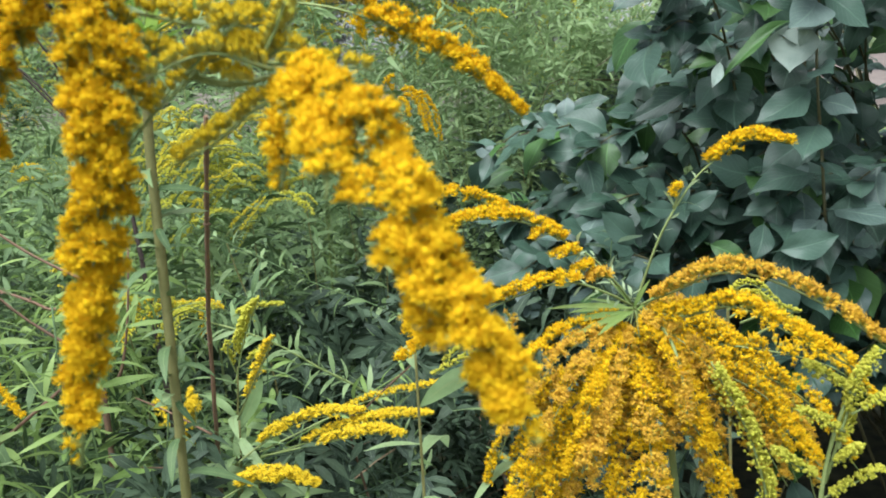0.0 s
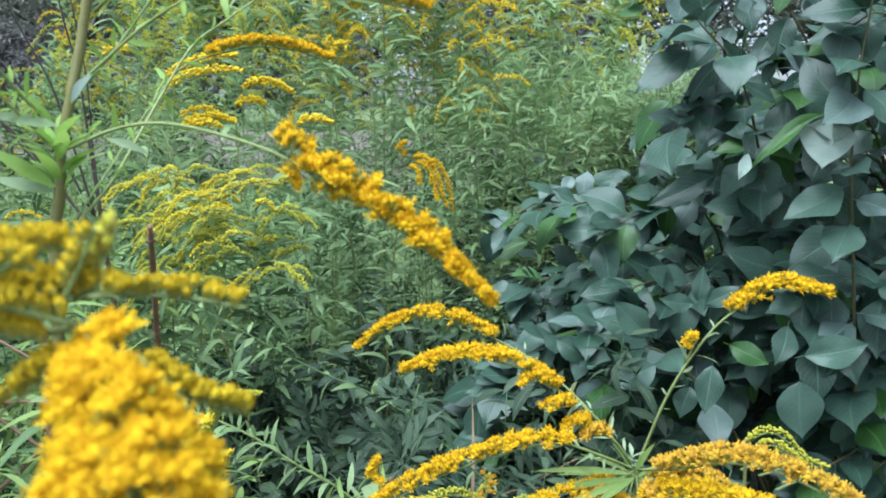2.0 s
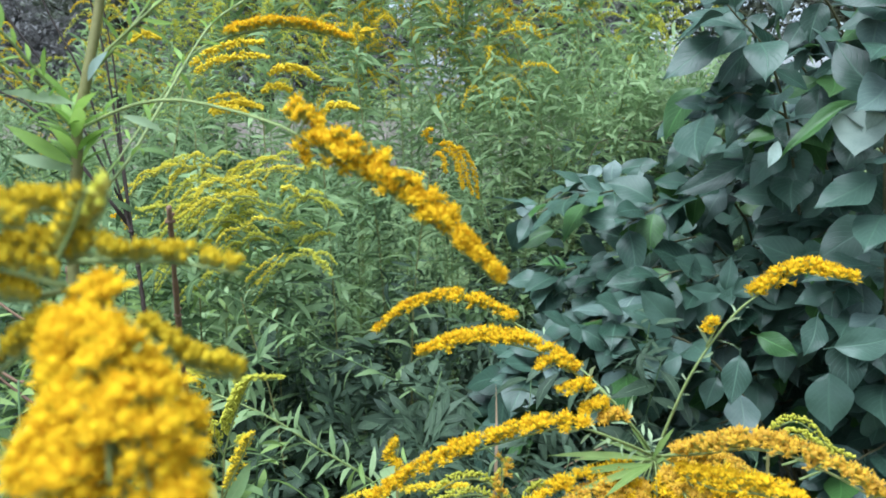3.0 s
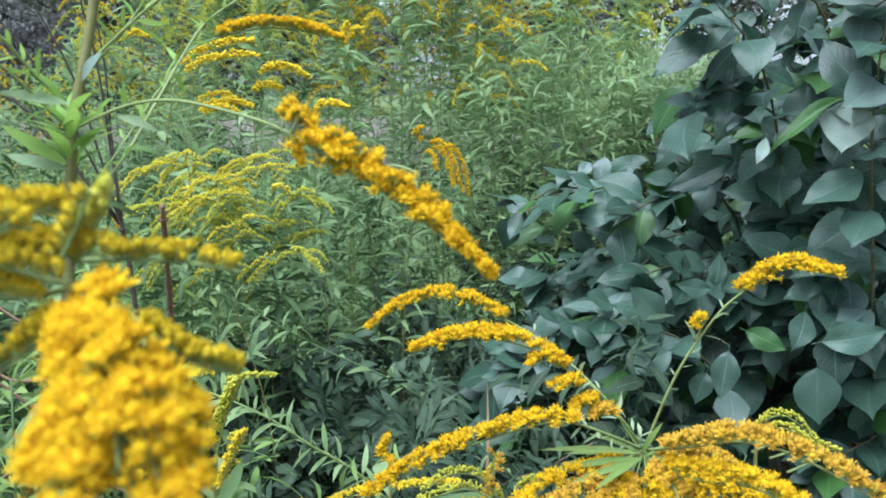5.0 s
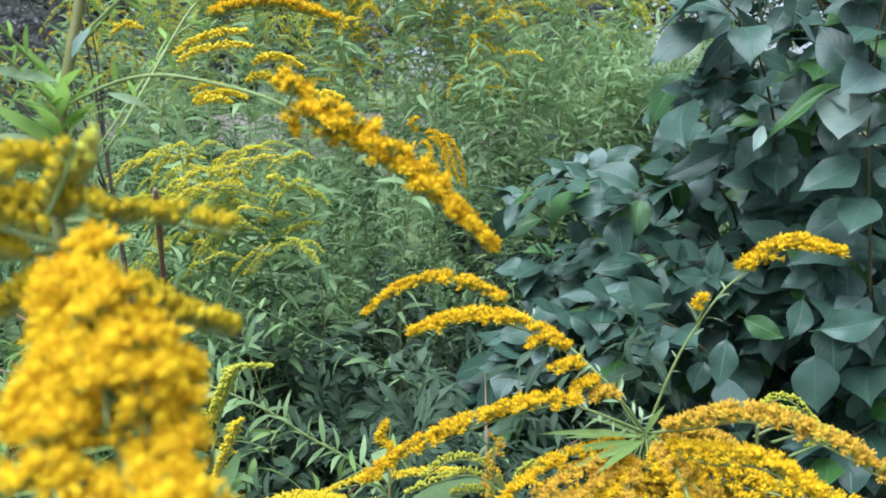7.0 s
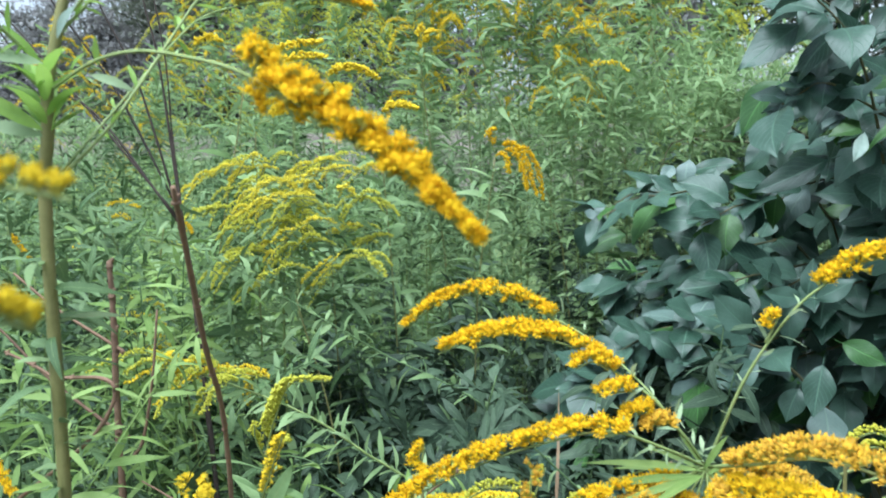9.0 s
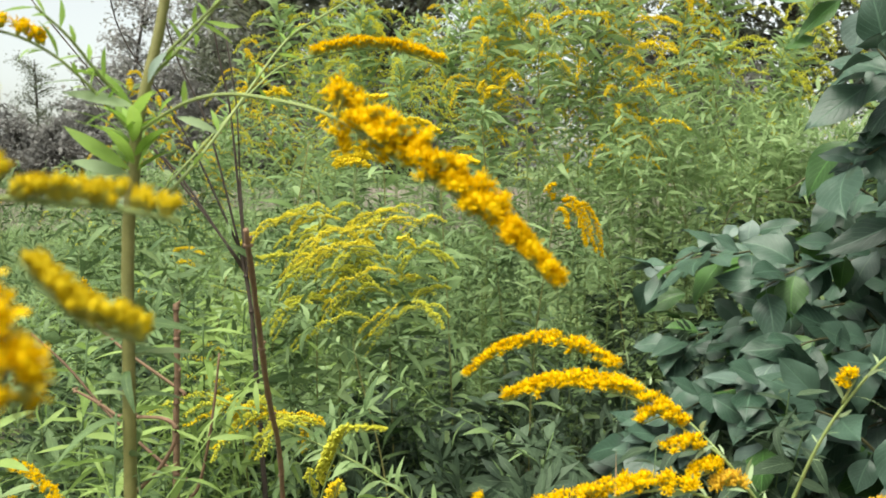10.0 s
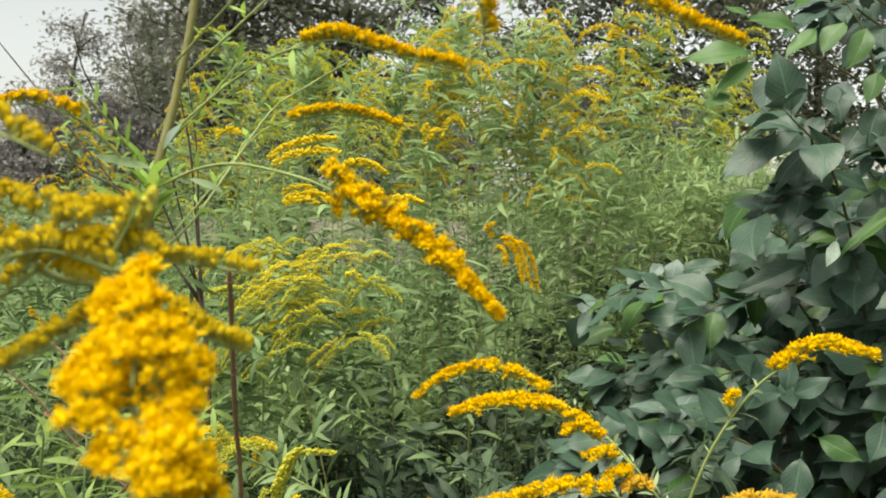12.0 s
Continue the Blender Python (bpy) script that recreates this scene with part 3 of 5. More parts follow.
def goldenrod_near():
    g = thing("goldenrod", "tall goldenrod with thick drooping golden flower branches", "flower", "goldenrods")
    dx = Vector((0.003, 0, 0))
    S = lambda *pts: [Vector(p) + dx for p in pts]
    stemmed(g, S((-0.17, 0.23, 0.0), (-0.15, 0.235, 0.8), (-0.12, 0.24, 1.2), (-0.098, 0.245, 1.285), (-0.078, 0.25, 1.278), (-0.06, 0.252, 1.257), (-0.045, 0.254, 1.248), (-0.028, 0.256, 1.25)), 0.0026, 0.0006, M_STALK)
    Y, B = [M_YELLOW, M_CUP], [M_BUDS, M_CUP]
    thin = (0.0006, 0.0004)
    raceme(g, [(-0.032, 0.262, 1.253), (-0.024, 0.268, 1.252), (-0.015, 0.271, 1.251), (-0.002, 0.27, 1.249)], HEAD_BUD, 84, 0.0019, B, RG, 0.15, 60, thin, up=1.0, clump=12, tight=0.13)
    raceme(g, [(-0.018, 0.254, 1.244), (-0.01, 0.251, 1.239), (-0.004, 0.25, 1.236), (0.002, 0.254, 1.233)], HEAD_BUD, 84, 0.002, B, RG, 0.1, 60, thin, up=1.0, clump=12, tight=0.13)
    raceme(g, [(-0.028, 0.254, 1.244), (-0.036, 0.25, 1.239), (-0.044, 0.247, 1.233), (-0.055, 0.245, 1.228)], HEAD_BUD, 130, 0.0026, B, RG, 0.05, 45, thin, up=0.8, clump=14, tight=0.2)
    raceme(g, [(-0.03, 0.256, 1.257), (-0.025, 0.254, 1.26), (-0.021, 0.253, 1.264), (-0.019, 0.252, 1.268)], HEAD_BUD, 50, 0.0014, [M_LIME, M_CUP], RG, 0.1, 20, thin, up=0.7)
    raceme(g, [(-0.029, 0.256, 1.264), (-0.032, 0.252, 1.264), (-0.036, 0.25, 1.264), (-0.042, 0.248, 1.262)], HEAD_BUD, 90, 0.002, B, RG, 0.1, 40, thin, up=0.9, clump=11, tight=0.16)
    raceme(g, [(-0.029, 0.256, 1.255), (-0.033, 0.252, 1.257), (-0.037, 0.25, 1.256), (-0.043, 0.248, 1.254)], HEAD_BUD, 100, 0.0022, B, RG, 0.1, 40, thin, up=0.9, clump=11, tight=0.16)
    raceme(g, [(-0.03, 0.256, 1.254), (-0.025, 0.254, 1.256), (-0.02, 0.253, 1.255)], HEAD_BUD, 40, 0.0024, B, RG, 0.1, 20, thin, up=0.9, clump=5, tight=0.16)
    # a thick flower branch with shorter ones hanging at its sides
    panicle(g, S((-0.0285, 0.252, 1.251), (-0.0175, 0.234, 1.243), (-0.0095, 0.223, 1.236), (0.0, 0.208, 1.223), (0.012, 0.2, 1.203), (0.022, 0.195, 1.185), (0.03, 0.193, 1.168)), 54, 0.0135, HEAD_NEAR, 32, 0.0034, Y, RG, 24, hang=0.4)
    panicle(g, S((-0.0275, 0.253, 1.247), (-0.029, 0.246, 1.238), (-0.028, 0.243, 1.228), (-0.03, 0.242, 1.22)), 3, 0.003, HEAD_NEAR, 14, 0.0024, Y, RG, 8)
    panicle(g, [(-0.08, 0.246, 1.28), (-0.069, 0.24, 1.264), (-0.067, 0.236, 1.243), (-0.069, 0.235, 1.226), (-0.075, 0.234, 1.206), (-0.081, 0.233, 1.182), (-0.087, 0.232, 1.149)], 58, 0.0088, HEAD_NEAR, 30, 0.0034, Y, RG, 12, hang=0.5, cone=14.0)
    panicle(g, [(-0.071, 0.245, 1.28), (-0.083, 0.238, 1.273), (-0.092, 0.235, 1.258), (-0.097, 0.235, 1.242), (-0.101, 0.235, 1.229)], 26, 0.0075, HEAD_NEAR, 28, 0.0034, Y, RG, 0, hang=0.4, cone=6.0)
    panicle(g, S((-0.11, 0.24, 1.28), (-0.112, 0.232, 1.262), (-0.11, 0.23, 1.235), (-0.115, 0.228, 1.205)), 20, 0.013, HEAD_NEAR, 42, 0.004, Y, RG)
    raceme(g, S((-0.09, 0.245, 1.286), (-0.065, 0.235, 1.286), (-0.045, 0.23, 1.281), (-0.033, 0.23, 1.276)), HEAD_BUD, 70, 0.0035, B, RG, 0.05, 0, thin, up=0.9)
    raceme(g, S((-0.065, 0.25, 1.268), (-0.05, 0.247, 1.264), (-0.033, 0.244, 1.262)), HEAD_BUD, 60, 0.004, B, RG, 0.05, 0, thin, up=0.6)

    for p, way, size in (((-0.105, 0.262, 1.276), (0.5, 0.25, -0.35), 0.7), ((-0.108, 0.258, 1.27), (-0.6, 0.2, 0.35), 0.75), ((-0.1, 0.262, 1.282), (0.2, 0.5, 0.5), 0.6), ((-0.122, 0.25, 1.225), (-0.6, 0.4, 0.2), 0.8), ((-0.125, 0.25, 1.2), (0.3, 0.6, -0.1), 0.7)):
        ob = new("leaf", single_mesh(LANCE[1], [M_GREEN]))
        ob.parent, ob.matrix_local = g, aim(Vector(p), way, scale=size * 0.38, axis="Y")
    # budding side branches round the joint
    for pts, cnt, rad in ((((-0.078, 0.25, 1.274), (-0.062, 0.25, 1.258), (-0.048, 0.25, 1.25), (-0.036, 0.25, 1.248)), 90, 0.0032), (((-0.052, 0.246, 1.251), (-0.043, 0.245, 1.259), (-0.035, 0.244, 1.264)), 46, 0.0022),
                          (((-0.034, 0.25, 1.252), (-0.029, 0.25, 1.26), (-0.025, 0.25, 1.268)), 22, 0.0012), (((-0.03, 0.25, 1.251), (-0.045, 0.243, 1.256), (-0.062, 0.238, 1.25)), 60, 0.0024),
                          (((-0.05, 0.25, 1.252), (-0.063, 0.244, 1.24), (-0.075, 0.24, 1.225)), 60, 0.0028)):
        raceme(g, S(*pts), HEAD_BUD, cnt, rad, B, RG, 0.08, 20, thin, up=0.8, clump=8)


def goldenrod_tall():
    g = thing("goldenrod", "tall goldenrod with an olive stem and arching flower sprays", "flower", "goldenrods")
    line = stemmed(g, [(-0.19, 0.46, 0.0), (-0.15, 0.45, 0.9), (-0.141, 0.45, 1.12), (-0.137, 0.45, 1.223), (-0.131, 0.448, 1.255), (-0.129, 0.448, 1.272), (-0.124, 0.45, 1.294), (-0.119, 0.455, 1.322), (-0.111, 0.46, 1.375), (-0.1, 0.46, 1.5)], 0.003, 0.0018, M_OLIVE, n=60)
    whorl = [leaf(0.028, 0.0058, 0.3, 0.25, 0.02, 6, 1, 0.42, 0.9, 60 + k) for k in range(3)]
    for k in range(20):
        a = k * 2.4
        p = Vector((-0.13, 0.447, 1.256)) + Vector((0, 0, 0.0011 * k))
        ob = new("leaf", single_mesh(whorl[k % 3], [M_BRIGHT]))
        ob.parent, ob.matrix_local = g, aim(p, (math.cos(a), math.sin(a) * 0.7, 0.75), scale=RG.uniform(0.6, 1.1), axis="Y")
    # single leaves on the stem: base, tip
    for a, b, material in (((-0.129, 0.448, 1.282), (-0.146, 0.43, 1.29), M_HUB), ((-0.123, 0.448, 1.291), (-0.114, 0.442, 1.302), M_PALE), ((-0.131, 0.448, 1.283), (-0.138, 0.44, 1.297), M_BRIGHT), ((-0.131, 0.446, 1.257), (-0.146, 0.43, 1.275), M_BRIGHT),
                           ((-0.131, 0.446, 1.255), (-0.155, 0.44, 1.264), M_HUB), ((-0.128, 0.446, 1.256), (-0.118, 0.44, 1.273), M_BRIGHT), ((-0.106, 0.44, 1.277), (-0.09, 0.44, 1.272), M_HUB), ((-0.114, 0.44, 1.277), (-0.107, 0.435, 1.285), M_BRIGHT), ((-0.102, 0.44, 1.28), (-0.099, 0.435, 1.289), M_BRIGHT)):
        leaf_between(g, whorl[1], 0.0265, Vector(a), Vector(b), (RG.gauss(0, 0.3), -0.8, 0.5), 1.0 if material != M_PALE else 1.3, material)
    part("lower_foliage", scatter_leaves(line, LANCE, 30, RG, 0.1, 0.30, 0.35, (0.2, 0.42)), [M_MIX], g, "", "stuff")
    for s_, m_ in scatter_leaves([Vector(p) for p in ((-0.15, 0.45, 1.03), (-0.141, 0.45, 1.12), (-0.138, 0.45, 1.225))], LANCE, 14, RG, 0.0, 1.0, 0.25, (0.15, 0.34)):
        ob = new("leaf", single_mesh(s_, [M_HUB if RG.random() < 0.3 else M_GREEN]))
        ob.parent, ob.matrix_local = g, m_
    Y = [M_YELLOW, M_CUP]
    raceme(g, [(-0.127, 0.446, 1.272), (-0.097, 0.43, 1.281), (-0.074, 0.42, 1.283), (-0.048, 0.405, 1.279), (-0.027, 0.39, 1.274), (-0.01, 0.378, 1.267), (0.006, 0.372, 1.258), (0.02, 0.369, 1.249), (0.034, 0.367, 1.238), (0.047, 0.366, 1.225)],
           HEAD_SPRAY, 430, 0.0052, Y, RG, 0.54, 140, (0.0007, 0.0004), 0.6, 15, n=54, taper=0.6, tight=0.19)
    # short side tufts that stand off the spray, larger towards its base
    rs = random.Random(77)
    axis = spline([(-0.024, 0.388, 1.273), (-0.01, 0.378, 1.267), (0.006, 0.372, 1.258), (0.02, 0.369, 1.249), (0.034, 0.367, 1.238)], 40)
    for k in range(22):
        t = (k + rs.uniform(-.3, .3)) / 22
        p = axis[max(0, min(39, int(40 * t)))]
        ln = (0.0115 - 0.006 * t) * rs.uniform(0.7, 1.15)
        d = Vector((rs.uniform(0.2, 0.9), rs.uniform(-0.7, 0.3), (0.75, -0.55, 0.5, -0.3)[k % 4] + rs.uniform(-.2, .2))).normalized() * ln
        raceme(g, [p, p + d * 0.55 + Vector((0, 0, 0.0006)), p + d], HEAD_SPRAY, 11, 0.0018, Y, rs, 0.3, 1, (0.0005, 0.0003), 0.3, n=6)
    # bare leafy shoots that climb from the stem
    for pts in ([(-0.126, 0.45, 1.291), (-0.113, 0.46, 1.308), (-0.105, 0.47, 1.323), (-0.096, 0.48, 1.34)], [(-0.127, 0.45, 1.24), (-0.118, 0.47, 1.258), (-0.112, 0.5, 1.285), (-0.101, 0.53, 1.318), (-0.089, 0.55, 1.333), (-0.069, 0.58, 1.354)], [(-0.132, 0.45, 1.283), (-0.138, 0.44, 1.293), (-0.144, 0.43, 1.307), (-0.15, 0.42, 1.317)]):
        twig_line = stemmed(g, pts, 0.0008, 0.0005, M_STALK, "shoot", 20)
        part("shoot_foliage", scatter_leaves(twig_line, NARROW, 16, RG, 0.1, 1.0, 0.8, (0.12, 0.3)), [M_BRIGHT], g, "", "stuff")
    sprays = (([(-0.128, 0.45, 1.241), (-0.124, 0.48, 1.262), (-0.12, 0.53, 1.294), (-0.117, 0.56, 1.31), (-0.106, 0.59, 1.319), (-0.088, 0.61, 1.324), (-0.067, 0.62, 1.322), (-0.047, 0.62, 1.315)], 400, 0.54),
              ([(-0.121, 0.45, 1.298), (-0.092, 0.45, 1.321), (-0.066, 0.44, 1.332), (-0.046, 0.43, 1.335), (-0.028, 0.42, 1.335), (-0.003, 0.42, 1.328), (0.027, 0.42, 1.321)], 300, 0.5),
              ([(-0.112, 0.45, 1.327), (-0.048, 0.45, 1.375), (0.017, 0.44, 1.377), (0.068, 0.43, 1.365), (0.091, 0.42, 1.349), (0.111, 0.42, 1.339), (0.135, 0.42, 1.329)], 260, 0.5),
              ([(-0.12, 0.45, 1.33), (-0.05, 0.42, 1.375), (0.01, 0.37, 1.37), (0.038, 0.35, 1.338), (0.043, 0.35, 1.322)], 130, 0.5),
              ([(-0.13, 0.45, 1.27), (-0.15, 0.43, 1.3), (-0.175, 0.42, 1.31), (-0.2, 0.41, 1.3)], 110, 0.4))
    for pts, cnt, start in sprays:
        raceme(g, pts, HEAD_SPRAY, cnt, 0.0066 if pts[-1][1] > 0.5 else 0.005, Y, RG, start, 30, (0.0007, 0.0004), 0.75, 19, n=40, taper=0.8, tight=0.3)
        part("foliage", scatter_leaves(spline(pts, 20), NARROW, 14, RG, 0.03, start, 0.7, (0.12, 0.32)), [M_BRIGHT], g, "", "stuff")


def goldenrod_fan():
    g = thing("goldenrod", "goldenrod with a wide fan of ageing orange-yellow flower branches", "flower", "goldenrods")
    hub = (0.134, 0.58, 1.075)
    stemmed(g, [(0.2, 0.6, 0.0), (0.17, 0.56, 0.7), (0.15, 0.55, 1.0), (0.139, 0.572, 1.05), hub], 0.0032, 0.0018, M_STALK)
    Y, O = [M_YELLOW, M_CUP], [M_ORANGE, M_CUP]
    raceme(g, [hub, (0.15, 0.576, 1.122), (0.167, 0.576, 1.152), (0.183, 0.577, 1.17), (0.21, 0.58, 1.185), (0.238, 0.58, 1.181)], HEAD_MID, 230, 0.0062, Y, RG, 0.62, 50, (0.0009, 0.0005), 0.35, n=30)
    raceme(g, [(0.16, 0.576, 1.143), (0.163, 0.575, 1.151), (0.166, 0.574, 1.158)], HEAD_MID, 26, 0.0045, Y, RG, 0.4, 16, (0.0008, 0.0005), 0.3, n=6)
    raceme(g, [hub, (0.11, 0.578, 1.108), (0.087, 0.58, 1.125), (0.064, 0.58, 1.138), (0.038, 0.58, 1.143), (0.016, 0.578, 1.141), (-0.005, 0.575, 1.133)], HEAD_MID, 420, 0.0066, Y, RG, 0.34, 60, (0.0009, 0.0004), 0.55, clump=16, n=36, tight=0.3, taper=0.5)
    raceme(g, [hub, (0.107, 0.61, 1.104), (0.077, 0.64, 1.123), (0.044, 0.65, 1.139), (0.013, 0.66, 1.147), (-0.018, 0.66, 1.141), (-0.042, 0.66, 1.123)], HEAD_MID, 330, 0.0066, Y, RG, 0.46, 30, (0.0009, 0.0004), 0.5, clump=14, n=36, tight=0.3, taper=0.5)
    for pts in ([(0.108, 0.576, 1.105), (0.101, 0.574, 1.105), (0.091, 0.572, 1.101)], [(0.097, 0.576, 1.116), (0.09, 0.574, 1.116), (0.079, 0.572, 1.114)], [(0.084, 0.578, 1.126), (0.076, 0.576, 1.131), (0.067, 0.574, 1.127)]):
        raceme(g, pts, HEAD_MID, 46, 0.0052, Y, RG, 0.1, 16, (0.0007, 0.0004), 0.6, n=8)
    raceme(g, [hub, (0.112, 0.56, 1.092), (0.084, 0.55, 1.104), (0.051, 0.55, 1.096), (0.019, 0.55, 1.083), (-0.008, 0.55, 1.068), (-0.03, 0.55, 1.054)], HEAD_MID, 440, 0.0072, Y, RG, 0.3, 60, (0.0009, 0.0004), 0.6, 14, n=30)
    raceme(g, [hub, (0.12, 0.575, 1.096), (0.11, 0.574, 1.099), (0.103, 0.573, 1.097)], HEAD_MID, 60, 0.005, O, RG, 0.45, 20, (0.0008, 0.0005), 0.5, n=8)
    raceme(g, [hub, (0.148, 0.53, 1.099), (0.162, 0.485, 1.122), (0.185, 0.47, 1.121), (0.218, 0.46, 1.104), (0.243, 0.455, 1.084)], HEAD_MID, 460, 0.0068, O, RG, 0.12, 40, (0.0009, 0.0005), 0.5, 20, n=30, taper=0.6, tight=0.2)
    raceme(g, [hub, (0.15, 0.52, 1.086), (0.165, 0.465, 1.108), (0.188, 0.445, 1.098), (0.217, 0.435, 1.081)], HEAD_MID, 420, 0.007, Y, RG, 0.15, 0, (0.0009, 0.0005), 0.45, 18, n=30, taper=0.6, tight=0.2)
    raceme(g, [hub, (0.144, 0.53, 1.072), (0.147, 0.5, 1.05), (0.146, 0.49, 1.031)], HEAD_MID, 30, 0.004, O, RG, 0.5, 0, (0.0014, 0.0008), 0.2, n=16)
    # pale bare flower stalks that fan out below the joint
    for k in range(0, 9, 2):
        d = Vector((-0.055 + 0.009 * k, -0.02 - 0.008 * (k % 3), -0.004 - 0.006 * (k % 4)))
        part("flower_stalk", [(tube(spline([Vector(hub), Vector(hub) + d * 0.5 + Vector((0, 0, 0.004)), Vector(hub) + d], 8), 0.0007, 0.0004, 5), ONE)], [M_STALK], g)
    raceme(g, [(0.04, 0.548, 1.02), (0.045, 0.549, 1.06), (0.046, 0.55, 1.085)], HEAD_FINE, 26, 0.003, O, RG, 0.3, 0, (0.0009, 0.0006), 0.2, n=8)
    for k in range(40):
        f = (k + RG.uniform(-.5, .5)) / 39
        a = math.pi * (0.9 + 1.2 * f)
        left = max(0.0, -math.cos(a))
        reach, drop = RG.uniform(0.06, 0.145) * (1 - 0.05 * left), RG.uniform(0.03, 0.12)
        d = Vector((math.cos(a), math.sin(a) * 0.8, 0))
        h = Vector(hub) - Vector((0, 0, 0.008 + 0.045 * RG.random() + 0.03 * left))
        bow = Vector((RG.uniform(-.012, .012), RG.uniform(-.012, .012), 0))
        lift = 0.012 - 0.022 * left - 0.032 * max(0.0, -math.sin(a))
        raceme(g, [h, h + d * reach * 0.4 + bow + Vector((0, 0, lift)), h + d * reach * 0.8 + bow - Vector((0, 0, drop * 0.3 - lift * 0.5)), h + d * reach * 1.1 - Vector((0, 0, drop))],
               HEAD_FINE, 310, 0.0085, O if k % 2 else Y, RG, 0.16 if left > 0.2 else 0.1, 0, (0.0009, 0.0004), 0.3, 17, n=24, taper=0.6, tight=0.2)
    # flower branches that spread from the joint in front of the others
    rj = random.Random(78)
    for k, pts in enumerate(([hub, (0.103, 0.56, 1.07), (0.073, 0.54, 1.069), (0.046, 0.53, 1.05)],
                             [hub, (0.103, 0.55, 1.068), (0.075, 0.53, 1.059), (0.053, 0.515, 1.038), (0.037, 0.51, 1.015)],
                             [hub, (0.11, 0.55, 1.065), (0.087, 0.525, 1.051), (0.068, 0.51, 1.026), (0.054, 0.505, 1.001)],
                             [hub, (0.116, 0.55, 1.06), (0.098, 0.52, 1.044), (0.085, 0.505, 1.019), (0.075, 0.5, 0.989)],
                             [hub, (0.122, 0.55, 1.058), (0.109, 0.52, 1.039), (0.099, 0.505, 1.014), (0.091, 0.5, 0.982)],
                             [hub, (0.139, 0.55, 1.072), (0.152, 0.52, 1.069), (0.166, 0.5, 1.054), (0.179, 0.49, 1.029)],
                             [hub, (0.137, 0.55, 1.068), (0.144, 0.52, 1.058), (0.153, 0.5, 1.038), (0.158, 0.49, 1.009)])):
        raceme(g, pts, HEAD_MID, 200, 0.0058, O if k % 3 else Y, rj, 0.17, 3, (0.0006, 0.0004), 0.45, 17, n=24, taper=0.6, tight=0.2)
    line = spline([(0.17, 0.56, 0.7), (0.15, 0.55, 1.0), (0.139, 0.572, 1.05), hub], 20)
    part("foliage", scatter_leaves(line, NARROW, 26, RG, 0.3, 0.8, 0.5, (0.3, 0.55)), [M_GREEN], g, "", "stuff")
    part("joint_foliage", scatter_leaves(spline([(0.139, 0.572, 1.05), hub, (0.132, 0.58, 1.085)], 12), NARROW, 18, RG, 0.0, 1.0, 0.3, (0.1, 0.24)), [M_HUB], g, "narrow pale green leaves round the joint", "stuff")
    # lance-shaped pale leaves at the joint: base, tip, breadth
    for a, b, breadth in (((0.132, 0.57, 1.077), (0.074, 0.545, 1.094), 0.42), ((0.131, 0.567, 1.076), (0.076, 0.54, 1.082), 0.45), ((0.131, 0.565, 1.077), (0.083, 0.53, 1.076), 0.45), ((0.131, 0.572, 1.076), (0.087, 0.56, 1.084), 0.55), ((0.132, 0.575, 1.075), (0.139, 0.565, 1.098), 1.0), ((0.133, 0.58, 1.074), (0.122, 0.575, 1.094), 1.0), ((0.131, 0.565, 1.077), (0.103, 0.53, 1.079), 0.7), ((0.133, 0.57, 1.075), (0.145, 0.56, 1.09), 0.9), ((0.132, 0.575, 1.075), (0.101, 0.59, 1.084), 0.5)):
        leaf_between(g, NARROW[1], 0.0545, Vector(a), Vector(b), (RG.gauss(0, 0.3), -0.7, 0.7), breadth * 0.8, M_FRESH)
    bracts = []
    for pts in ([hub, (0.15, 0.576, 1.122), (0.167, 0.576, 1.152), (0.183, 0.577, 1.17)], [hub, (0.118, 0.578, 1.102), (0.088, 0.58, 1.13)], [hub, (0.112, 0.56, 1.092), (0.084, 0.55, 1.104)], [hub, (0.09, 0.62, 1.12), (0.045, 0.65, 1.146)]):
        bracts += scatter_leaves(spline(pts, 12), NARROW, 13, RG, 0.1, 0.95, 0.6, (0.08, 0.3))
    part("small_foliage", bracts, [M_HUB], g, "small pale leaves along the branches", "stuff")


def goldenrod_budding():
    g = thing("goldenrod", "young goldenrod with pale lime-green budding sprigs", "flower", "goldenrods")
    L = [M_LIME, M_CUP]
    stemmed(g, [(0.2, 0.44, 0.0), (0.2, 0.44, 0.8), (0.206, 0.445, 0.99), (0.222, 0.45, 1.06), (0.236, 0.45, 1.082)], 0.0018, 0.0007, M_STALK)
    raceme(g, [(0.19, 0.45, 0.95), (0.172, 0.45, 1.03), (0.148, 0.45, 1.083)], TINY_TUFTS, 900, 0.0056, L, RG, 0.25, 0, (0.001, 0.0005), 0.0, clump=16, n=16)
    raceme(g, [(0.21, 0.447, 1.01), (0.225, 0.45, 1.06), (0.238, 0.45, 1.085)], TINY_TUFTS, 520, 0.0045, L, RG, 0.4, 0, (0.001, 0.0005), 0.0, clump=10, n=16)
    for k in range(7):
        h = Vector((0.207 + 0.003 * k, 0.446, 1.0 + 0.01 * k))
        d = Vector((math.cos(k * 2.5), 0.4 * math.sin(k * 2.5), 0.5)) * 0.035
        raceme(g, [h, h + d * 0.6, h + d], TINY_TUFTS, 230, 0.0032, L, RG, 0.15, 0, (0.0008, 0.0004), 0.0, clump=7, n=8)


goldenrod_near()
goldenrod_tall()
goldenrod_fan()
goldenrod_budding()

# ---- goldenrods further off ----


